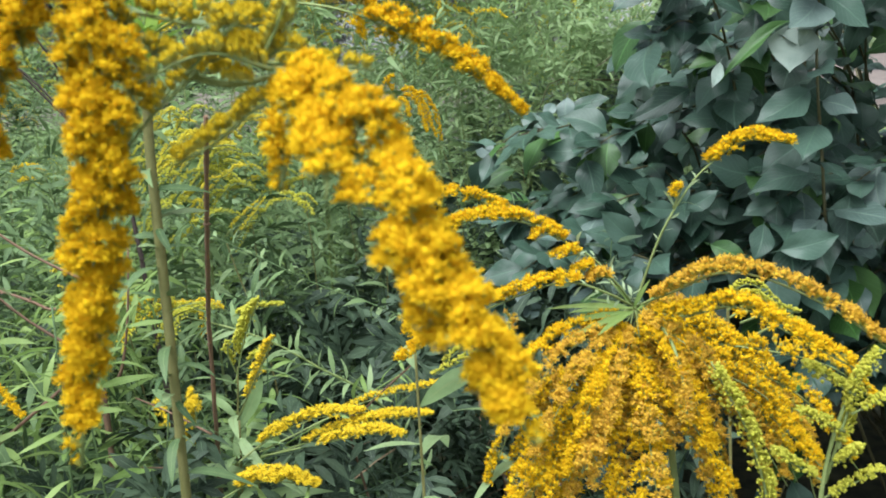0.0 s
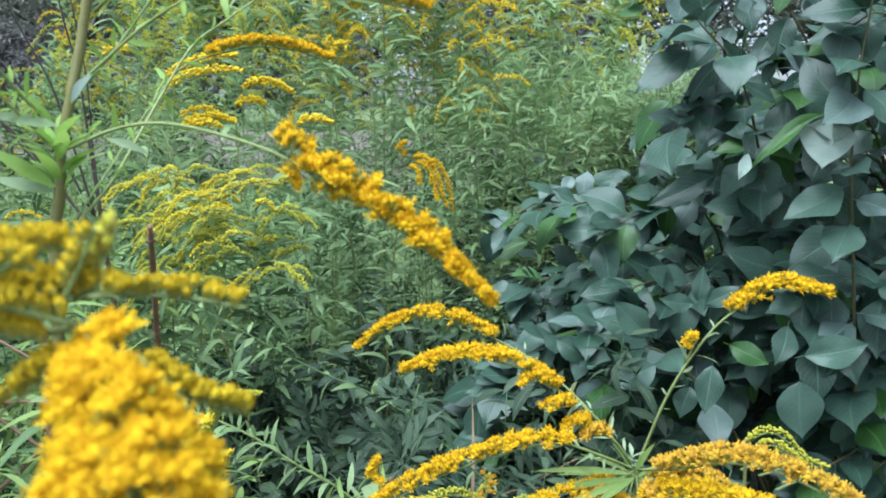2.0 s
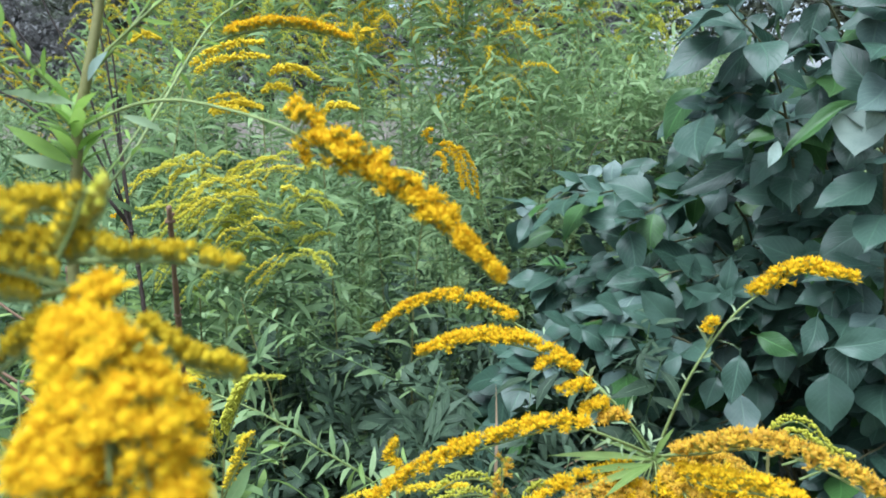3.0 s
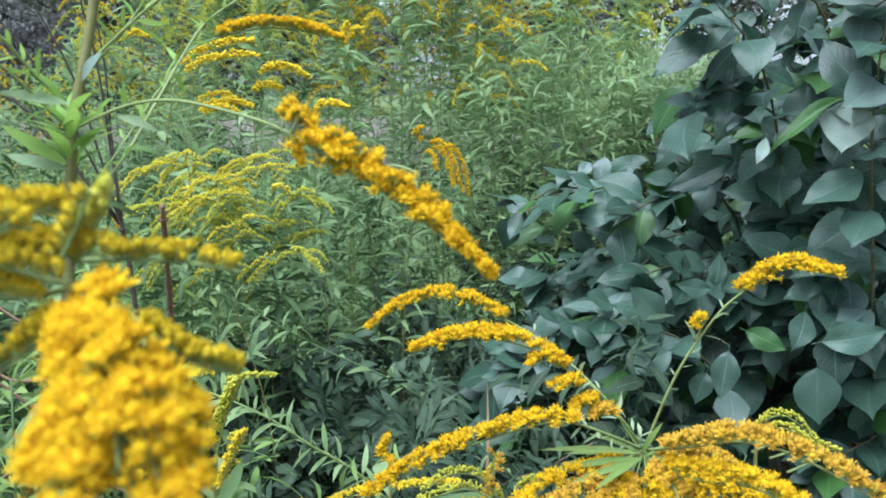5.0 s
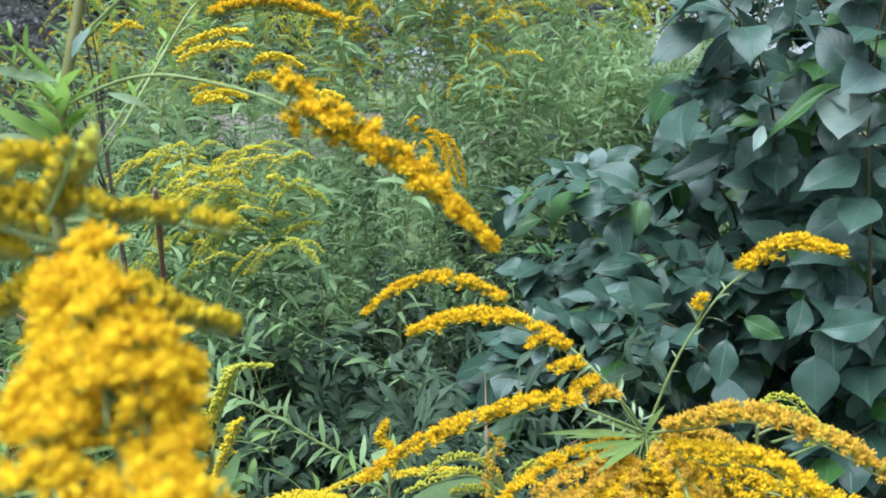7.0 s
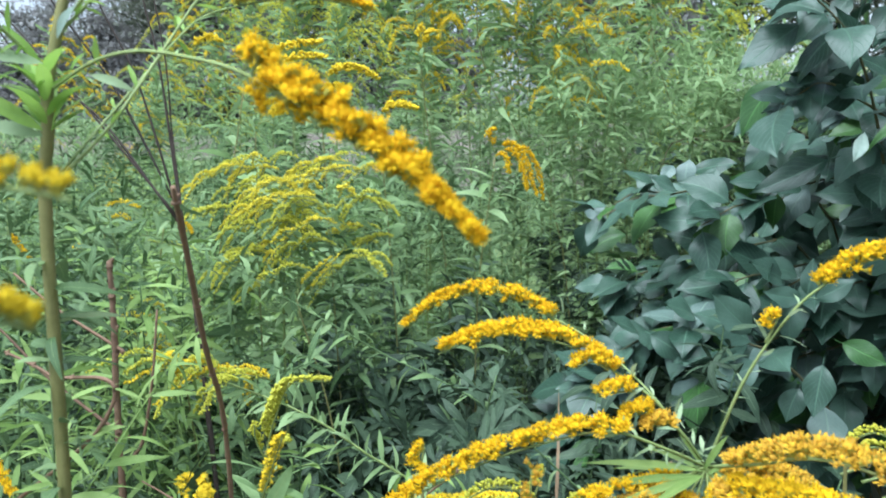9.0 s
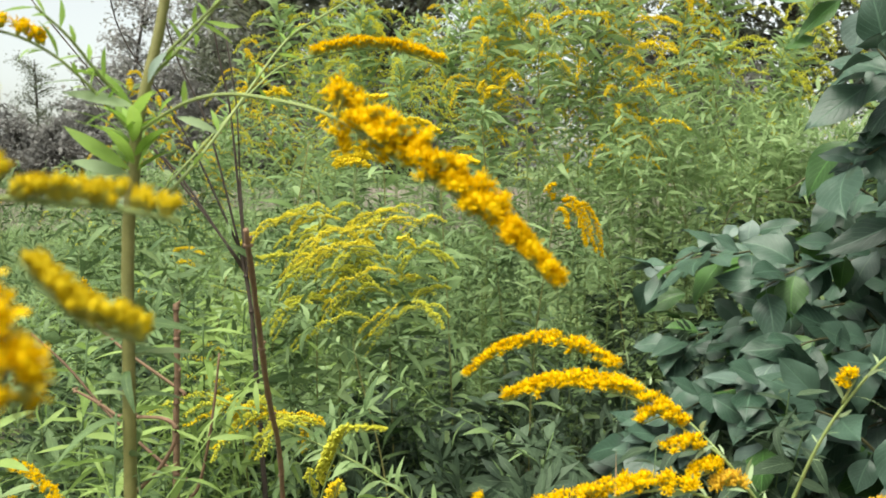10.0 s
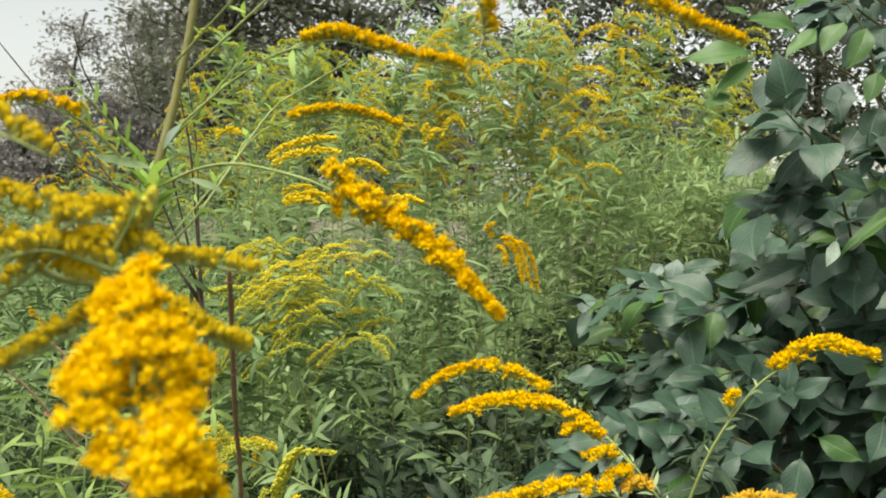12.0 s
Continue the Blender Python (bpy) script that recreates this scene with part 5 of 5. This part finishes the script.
goldenrod_small("low goldenrod with level bright yellow sprays", (-0.2, 0.87, 0), [(-0.2, 0.84, 0.6), (-0.215, 0.82, 0.86)],
                [([(-0.228, 0.8, 0.862), (-0.187, 0.8, 0.89), (-0.14, 0.8, 0.908), (-0.092, 0.8, 0.911)], 420, 0.0095), ([(-0.215, 0.81, 0.86), (-0.154, 0.8, 0.882), (-0.095, 0.8, 0.899), (-0.061, 0.8, 0.903), (-0.024, 0.8, 0.904)], 420, 0.008),
                 ([(-0.2, 0.8, 0.87), (-0.116, 0.78, 0.893), (-0.082, 0.78, 0.897), (-0.052, 0.78, 0.893)], 320, 0.0085), ([(-0.21, 0.83, 0.86), (-0.101, 0.85, 0.9), (-0.027, 0.85, 0.914), (0.009, 0.85, 0.917)], 200, 0.005),
                 ([(-0.236, 0.75, 0.848), (-0.201, 0.75, 0.866), (-0.169, 0.75, 0.867), (-0.137, 0.75, 0.86)], 520, 0.014), ([(-0.275, 0.8, 0.85), (-0.262, 0.8, 0.91), (-0.259, 0.8, 0.946)], 260, 0.0085),
                 ([(-0.28, 0.82, 0.86), (-0.338, 0.9, 0.889), (-0.308, 0.9, 0.877)], 110, 0.006)], (M_LEMON, M_CUP))
goldenrod_small("slender goldenrod with an upright lime-yellow tip", (-0.27, 0.9, 0), [(-0.26, 0.89, 0.7), (-0.235, 0.875, 0.94)],
                [([(-0.24, 0.877, 0.92), (-0.225, 0.87, 0.965), (-0.211, 0.863, 0.995), (-0.2, 0.858, 1.016)], 640, 0.011), ([(-0.236, 0.876, 0.93), (-0.24, 0.865, 0.955), (-0.238, 0.86, 0.972)], 90, 0.006), ([(-0.232, 0.874, 0.94), (-0.21, 0.86, 0.955), (-0.202, 0.855, 0.958)], 90, 0.006)], (M_LIME, M_CUP), 40, SMALL_TUFTS)
goldenrod_small("slender goldenrod with a single leaning yellow spike", (-0.25, 0.86, 0), [(-0.24, 0.84, 0.7), (-0.225, 0.824, 0.9)],
                [([(-0.227, 0.826, 0.9), (-0.2, 0.79, 0.945), (-0.175, 0.752, 0.986), (-0.155, 0.722, 1.019)], 170, 0.0062)], (M_LEMON, M_CUP), 30)
goldenrod_small("small goldenrod with a single round yellow tuft", (-0.03, 0.62, 0), [(-0.026, 0.61, 0.7), (-0.021, 0.6, 1.052)], [([(-0.021, 0.6, 1.052), (-0.021, 0.6, 1.06), (-0.019, 0.6, 1.07)], 46, 0.006)], leaves=20)
goldenrod_small("young goldenrod with ferny lime-green budding sprigs", (0.06, 0.64, 0), [(0.055, 0.62, 0.7), (0.056, 0.6, 1.025)],
                [([(0.054, 0.6, 1.021), (0.044, 0.6, 1.04), (0.05, 0.6, 1.061)], 70, 0.004), ([(0.054, 0.6, 1.025), (0.037, 0.6, 1.045), (0.019, 0.6, 1.047), (-0.001, 0.6, 1.035)], 130, 0.004), ([(0.054, 0.59, 1.028), (0.033, 0.59, 1.042), (0.012, 0.59, 1.038), (-0.009, 0.59, 1.029)], 130, 0.004),
                 ([(0.056, 0.61, 1.018), (0.065, 0.61, 1.035), (0.076, 0.61, 1.04)], 80, 0.004), ([(0.054, 0.6, 1.019), (0.036, 0.6, 1.026), (0.018, 0.6, 1.024)], 100, 0.004)], (M_LIME, M_CUP), 24, TINY_TUFTS)
goldenrod_small("young goldenrod with ferny lime-green budding sprigs", (0.24, 0.72, 0), [(0.245, 0.71, 0.7), (0.237, 0.7, 1.017), (0.234, 0.7, 1.034)],
                [([(0.232, 0.7, 1.032), (0.241, 0.7, 1.045), (0.257, 0.7, 1.05), (0.28, 0.7, 1.031)], 150, 0.0045), ([(0.233, 0.69, 1.032), (0.25, 0.69, 1.045), (0.271, 0.69, 1.034)], 130, 0.0045), ([(0.247, 0.7, 1.017), (0.275, 0.7, 1.026), (0.297, 0.7, 1.023)], 110, 0.004),
                 ([(0.26, 0.7, 1.006), (0.283, 0.7, 1.016), (0.301, 0.7, 1.013)], 90, 0.004), ([(0.237, 0.71, 1.017), (0.266, 0.71, 1.03), (0.286, 0.71, 1.023)], 90, 0.004)], (M_LIME, M_CUP), 0, TINY_TUFTS)
goldenrod_small("low goldenrod with a drooping yellow spray", (-0.55, 0.8, 0), [(-0.52, 0.78, 0.7), (-0.49, 0.75, 0.98)],
                [([(-0.49, 0.75, 0.98), (-0.46, 0.74, 1.0), (-0.42, 0.73, 0.985), (-0.39, 0.72, 0.96)], 140, 0.007), ([(-0.49, 0.75, 0.97), (-0.45, 0.73, 0.965), (-0.42, 0.71, 0.94)], 90, 0.006)])

# ---- undergrowth ----


def weed(seed, height, count, leaves, material, label):
    rng = random.Random(seed)
    w = thing("weed", label, "weed", "undergrowth")
    bend = Vector((rng.uniform(-.15, .15), rng.uniform(-.2, .05), 0))
    line = stemmed(w, [(0, 0, 0), bend * 0.3 + Vector((0, 0, height * 0.5)), bend + Vector((0, 0, height))], 0.002, 0.0009, M_MIX, n=16)
    items = scatter_leaves(line, leaves, count, rng, 0.1, 1.0, 0.2, (0.7, 1.3))
    for k in range(5):
        i = 6 + 2 * k
        d = Vector((math.cos(k * 2.4), math.sin(k * 2.4), 0.5)) * height * 0.18
        side = spline([line[i], line[i] + d * 0.6, line[i] + d], 6)
        items += scatter_leaves(side, leaves, count // 6, rng, 0.2, 1.0, 0.4, (0.5, 1.1))
        items.append((tube(side, 0.0012, 0.0006, 4), ONE))
    part("foliage", items, [material], w, "", "stuff")
    return w


def lobed(length, seed):
    """A deeply cut leaf: a long middle lobe and two pairs of side lobes."""
    s = Shape()
    for along, turn, size in ((0.0, 0, 1.0), (0.22, 48, 0.5), (0.22, -48, 0.5), (0.45, 42, 0.42), (0.45, -42, 0.42)):
        lobe = leaf(length * size, length * 0.17 * (0.6 + 0.4 * size), 0.25, 0.25, 0.03, 3, 1, 0.5, 0.9, seed + int(turn))
        m = Matrix.Translation((0, along * length, -0.02 * length * along)) @ Matrix.Rotation(radians(turn), 4, "Z")
        s.add([m @ Vector(v) for v in lobe.v], lobe.f, lobe.uv)
    return s


BROAD = [leaf(0.066, 0.019, 0.25, 0.3 + 0.15 * k, 0.04, 4, 1, 0.42, 0.9, 70 + k) for k in range(4)]
WEED_LANCE = [leaf(0.056, 0.0125, 0.3, 0.1 + 0.18 * k, 0.03, 4, 1, 0.4, 0.9, 150 + k) for k in range(4)]
SLIM = [leaf(0.05, 0.0078, 0.3, 0.15 + 0.2 * k, 0.03, 5, 1, 0.4, 0.9, 210 + k) for k in range(4)]
OVATE = [leaf(0.044, 0.019, 0.25, 0.1 + 0.15 * k, 0.04, 4, 1, 0.4, 0.9, 180 + k) for k in range(4)]
CUT = [lobed(0.075, 190 + 9 * k) for k in range(3)]
WEEDS = [weed(201, 0.95, 110, WEED_LANCE, M_LANCE, "leafy grey-green weed with narrow leaves"), weed(202, 0.85, 85, BROAD, M_LANCE, "leafy green weed with lance-shaped leaves, darkened for shade"),
         weed(203, 1.05, 120, WEED_LANCE, M_MIX, "leafy green weed with narrow leaves"), weed(204, 0.7, 85, BROAD, M_LANCE, "leafy green weed with lance-shaped leaves, darkened for shade"),
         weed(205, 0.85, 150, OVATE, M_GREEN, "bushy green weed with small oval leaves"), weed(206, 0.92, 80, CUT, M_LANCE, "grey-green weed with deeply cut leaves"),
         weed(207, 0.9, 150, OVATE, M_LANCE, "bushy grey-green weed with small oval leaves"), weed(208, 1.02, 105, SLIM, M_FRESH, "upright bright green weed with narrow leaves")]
RW = random.Random(8)
for k in range(420):
    x, y = RW.uniform(-2.2, 1.0), RW.uniform(0.85, 3.6) if k % 2 else RW.uniform(0.85, 1.9)
    if abs(x) > 0.4 + 0.62 * y or x > 0.14 + 0.1 * y:
        continue
    size = RW.uniform(0.75, 1.05) * (0.8 if y < 1.3 else 1.0)
    kind = 6 if k % 7 == 4 and x > -0.4 else k % 7
    if x > -0.15 and kind == 2:
        kind = 0
    if x < -0.4 and k % 2:
        kind = (2, 7, 4)[k % 3]
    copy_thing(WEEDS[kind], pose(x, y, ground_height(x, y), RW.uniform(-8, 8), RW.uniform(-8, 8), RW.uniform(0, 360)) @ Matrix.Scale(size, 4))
# leafy weeds close to the camera's way
for k, (x, y, size) in enumerate(((-0.40, 0.72, 1.03), (-0.47, 0.8, 1.04), (-0.34, 0.78, 0.97), (-0.55, 0.85, 1.06), (-0.3, 0.7, 0.99), (-0.62, 0.95, 1.04), (-0.44, 0.92, 1.01), (-0.27, 0.9, 0.92), (-0.36, 0.66, 1.04), (-0.5, 0.74, 1.08), (-0.58, 0.78, 1.10), (-0.5, 1.1, 1.06), (-0.58, 1.25, 1.06), (-0.62, 1.3, 1.0), (-0.66, 1.35, 1.07), (-0.46, 1.2, 1.02), (-0.75, 1.45, 1.07), (-0.7, 1.5, 1.0), (-0.55, 1.45, 1.04), (-0.4, 1.05, 1.03))):
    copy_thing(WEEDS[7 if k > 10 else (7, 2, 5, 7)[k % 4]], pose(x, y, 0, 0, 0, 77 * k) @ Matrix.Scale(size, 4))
for k, ob in enumerate(WEEDS):
    ob.location = (-0.7 + 0.2 * k, 1.5 + 0.12 * k, 0)

# ---- dry stems ----


def dry_stem(pts, r0, r1, label, material, twigs=()):
    s = thing("dry_stem", label, "dry stem", "dry stems", at=pts[0])
    base = Vector(pts[0])
    line = spline([Vector(p) - base for p in pts], 60)
    part("stalk", [(tube(line, r0, r1, 7, 0.22, RG), ONE)], [material], s)
    for k in range(5, 60, 9):
        part("node", [(tube([line[k] - Vector((0, 0, r1)), line[k], line[k] + Vector((0, 0, r1)), line[k] + Vector((r1 * 1.6, 0, r1 * 2.5))], r0 * 1.1, r1 * 0.5, 6, 0.2, RG), ONE)], [material], s)
    for tw in twigs:
        part("twig", [(tube(spline([Vector(p) - base for p in tw], 14), r1 * 0.8, r1 * 0.42, 5, 0.15, RG), ONE)], [material], s)


RED = "upright reddish-brown dry stem with bare twigs"
dry_stem([(-0.34, 0.98, 0), (-0.29, 0.9, 0.6), (-0.238, 0.8, 0.969), (-0.19, 0.68, 1.1), (-0.138, 0.555, 1.225)], 0.003, 0.0016, RED, M_DRY,
         [[(-0.240, 0.780, 0.906), (-0.279, 0.780, 0.932), (-0.310, 0.780, 0.949)], [(-0.251, 0.800, 0.853), (-0.290, 0.800, 0.862), (-0.324, 0.800, 0.865)]])
dry_stem([(-0.40, 0.85, 0), (-0.375, 0.85, 0.9), (-0.368, 0.85, 1.056), (-0.366, 0.85, 1.13)], 0.0036, 0.0026, RED, M_DRY, [[(-0.361, 0.850, 0.958), (-0.380, 0.850, 0.968), (-0.441, 0.850, 1.014), (-0.489, 0.850, 1.063), (-0.530, 0.850, 1.095)], [(-0.362, 0.850, 1.042), (-0.365, 0.850, 1.047), (-0.424, 0.850, 1.083), (-0.467, 0.850, 1.118)], [(-0.368, 0.860, 0.931), (-0.353, 0.860, 0.955), (-0.338, 0.860, 1.018), (-0.328, 0.860, 1.082)]])
dry_stem([(-0.38, 1.12, 0), (-0.405, 1.100, 0.838), (-0.416, 1.100, 1.072), (-0.429, 1.100, 1.158)], 0.004, 0.0021, "thin dark dead stem with bare branching twigs", M_BLACK,
         [[(-0.426, 1.100, 1.137), (-0.516, 1.100, 1.250), (-0.574, 1.100, 1.319), (-0.715, 1.100, 1.478)], [(-0.425, 1.100, 1.130), (-0.523, 1.100, 1.265), (-0.603, 1.100, 1.312), (-0.661, 1.100, 1.397)], [(-0.427, 1.100, 1.151), (-0.498, 1.100, 1.300), (-0.579, 1.100, 1.418), (-0.602, 1.100, 1.486)], [(-0.426, 1.100, 1.144), (-0.466, 1.100, 1.306), (-0.506, 1.100, 1.394), (-0.530, 1.100, 1.475)], [(-0.422, 1.100, 1.130), (-0.435, 1.100, 1.316), (-0.448, 1.100, 1.389), (-0.463, 1.100, 1.474)], [(-0.419, 1.100, 1.101), (-0.426, 1.100, 1.236), (-0.427, 1.100, 1.326), (-0.439, 1.100, 1.422)]])
dry_stem([(-0.66, 0.8, 0), (-0.62, 0.77, 0.7), (-0.320, 0.750, 1.015), (-0.366, 0.750, 1.053), (-0.405, 0.750, 1.072)], 0.0022, 0.0012, "thin leaning brown dead stem", M_DRY)
dry_stem([(0.0, 0.95, 0), (-0.1, 0.9, 0.7), (-0.115, 0.850, 0.868), (-0.095, 0.850, 0.896), (-0.040, 0.850, 0.944)], 0.0018, 0.0009, "thin leaning brown dead stem", M_DRY)



def dead_grass():
    rng = random.Random(44)
    d = thing("dead_grass", "tangle of dry brown grass blades among the weeds", "dead grass", at=(0.06, 1.32, 0))
    blade = leaf(0.22, 0.005, 0.4, 0.5, 0, 6, 1, 0.3, 1.0, 171)
    for k in range(34):
        ob = new("blade", single_mesh(blade, [M_STRAW]))
        ob.parent = d
        ob.matrix_local = aim((rng.uniform(-.2, .2), rng.uniform(-.12, .12), 0.45 + rng.uniform(-.2, .25)), (rng.gauss(0, .8), rng.gauss(-.2, .5), rng.uniform(0.1, 1.0)), scale=rng.uniform(0.6, 1.3), axis="Y")
    part("tuft_base", [(tube(spline([(0, 0, 0), (0.01, 0, 0.3), (0.0, 0.02, 0.6)], 8), 0.012, 0.004, 8, 0.4, rng), ONE)], [M_STRAW], d)


dead_grass()

# ---- trees in the distance ----


def tree(seed, height, spread, dense, label, foliage=M_TREE):
    rng = random.Random(seed)
    t = thing("tree", label, "tree", "trees in the distance")
    trunk = spline([(0, 0, -0.1), (rng.uniform(-.2, .2), 0, height * 0.4), (rng.uniform(-.4, .4), 0, height * 0.95)], 12)
    part("trunk", [(tube(trunk, height * 0.022, height * 0.004, 8, 0.1, rng), ONE)], [M_BARK], t)
    blade = Shape().add([(0, 0, 0), (0.042, 0.06, 0.012), (0, 0.14, -0.02), (-0.042, 0.06, 0.012)], [(0, 1, 2), (0, 2, 3)], [(0, 0), (1, 0.4), (0, 1), (-1, 0.4)])
    items = []
    for k in range(26):
        z = 2 + k % 10
        p = trunk[z]
        a = k * 2.4
        ln = spread * (1.1 - 0.06 * z) * rng.uniform(0.6, 1.1)
        d = Vector((math.cos(a), math.sin(a), rng.uniform(0.0, 0.7)))
        limb = spline([p, p + d * ln * 0.5 + Vector((0, 0, 0.1 * ln)), p + d * ln], 8)
        part("limb", [(tube(limb, height * 0.006, height * 0.0015, 5), ONE)], [M_BARK], t)
        for _ in range(dense):
            q = limb[rng.randint(2, 8)] + Vector((rng.gauss(0, .3), rng.gauss(0, .3), rng.gauss(0, .25))) * spread * 0.35
            items.append((blade, aim(q, (rng.gauss(0, 1), rng.gauss(0, 1), rng.gauss(-0.3, .5)), scale=rng.uniform(0.7, 1.5), axis="Y")))
    part("crown", items, [foliage], t, "", "stuff")
    return t


# the last two kinds carry the air's haze in their grey leaves
TREES = [tree(301, 7.0, 2.6, 240, "dark leafy tree with sky showing through"), tree(302, 8.5, 2.8, 230, "dark leafy tree with sky showing through"), tree(303, 6.0, 2.2, 170, "thin tree against the sky, its leaves greyed for haze", M_HAZE),
         tree(304, 2.4, 1.5, 110, "low bush at the edge of the field, its leaves greyed for haze", M_FAR)]
RT = random.Random(14)
# places where the sky shows between the crowns
SKY_GAPS = (-1.8, 1.35)
for k in range(20):
    x = -8.0 + 1.25 * k + RT.uniform(-.5, .5)
    y = 16 + RT.uniform(-1.5, 4)
    if (x > 2.2 and k % 2) or min(abs(x - g) for g in SKY_GAPS) < 0.55:
        continue
    copy_thing(TREES[k % 2], pose(x, y, ground_height(x, y), 0, 0, RT.uniform(0, 360)) @ Matrix.Scale(RT.uniform(0.8, 1.15), 4))
for k in range(16):
    x, y = -12 + 1.45 * k + RT.uniform(-.5, .5), 14.5 + RT.uniform(-.6, 1.2)
    if x > 1.5:
        continue
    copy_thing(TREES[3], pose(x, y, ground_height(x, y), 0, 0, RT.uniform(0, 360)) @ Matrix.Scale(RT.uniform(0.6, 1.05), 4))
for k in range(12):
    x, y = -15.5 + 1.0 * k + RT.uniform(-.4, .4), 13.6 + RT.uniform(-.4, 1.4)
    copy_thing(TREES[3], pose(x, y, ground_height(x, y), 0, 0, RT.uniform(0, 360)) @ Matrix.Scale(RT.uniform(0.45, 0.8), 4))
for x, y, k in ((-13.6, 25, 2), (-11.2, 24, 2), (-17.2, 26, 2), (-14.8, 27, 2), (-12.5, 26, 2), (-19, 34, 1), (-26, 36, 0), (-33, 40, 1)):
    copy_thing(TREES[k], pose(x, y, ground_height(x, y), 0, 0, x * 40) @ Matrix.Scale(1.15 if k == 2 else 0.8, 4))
for k, ob in enumerate(TREES):
    ob.location = (13 + 4 * k, 20, 0.95)

# ---- meadow grass between the goldenrods and the soil strip ----


def build_grass():
    rng = random.Random(17)
    blades = [leaf(0.3, 0.014, 0.3, 0.3 + 0.2 * k, 0, 2, 1, 0.3, 1.0, 120 + k) for k in range(3)]
    items = []
    for _ in range(15000):
        y = 3.6 + 5.6 * rng.random() ** 1.2
        x = rng.uniform(-1.0, 0.35) * y
        items.append((rng.choice(blades), aim((x, y, ground_height(x, y)), (rng.gauss(0, .5), rng.gauss(0, .5), 1), scale=rng.uniform(0.5, 1.4), axis="Y")))
    # tufts that creep over the bare soil
    for _ in range(260):
        y = rng.uniform(8.2, 13.5)
        x = (-0.95 + 1.3 * rng.random() ** 0.7) * y
        wide = rng.uniform(0.1, 0.35)
        for _ in range(26):
            px, py = x + rng.gauss(0, wide), y + rng.gauss(0, wide)
            items.append((rng.choice(blades), aim((px, py, ground_height(px, py)), (rng.gauss(0, .6), rng.gauss(0, .6), 1), scale=rng.uniform(0.4, 1.1), axis="Y")))
    ob = new("grass", mesh_of("grass", items, [M_MIX]))
    tagged(ob, "rough green meadow grass in front of bare soil", "grass", "", "stuff")


build_grass()
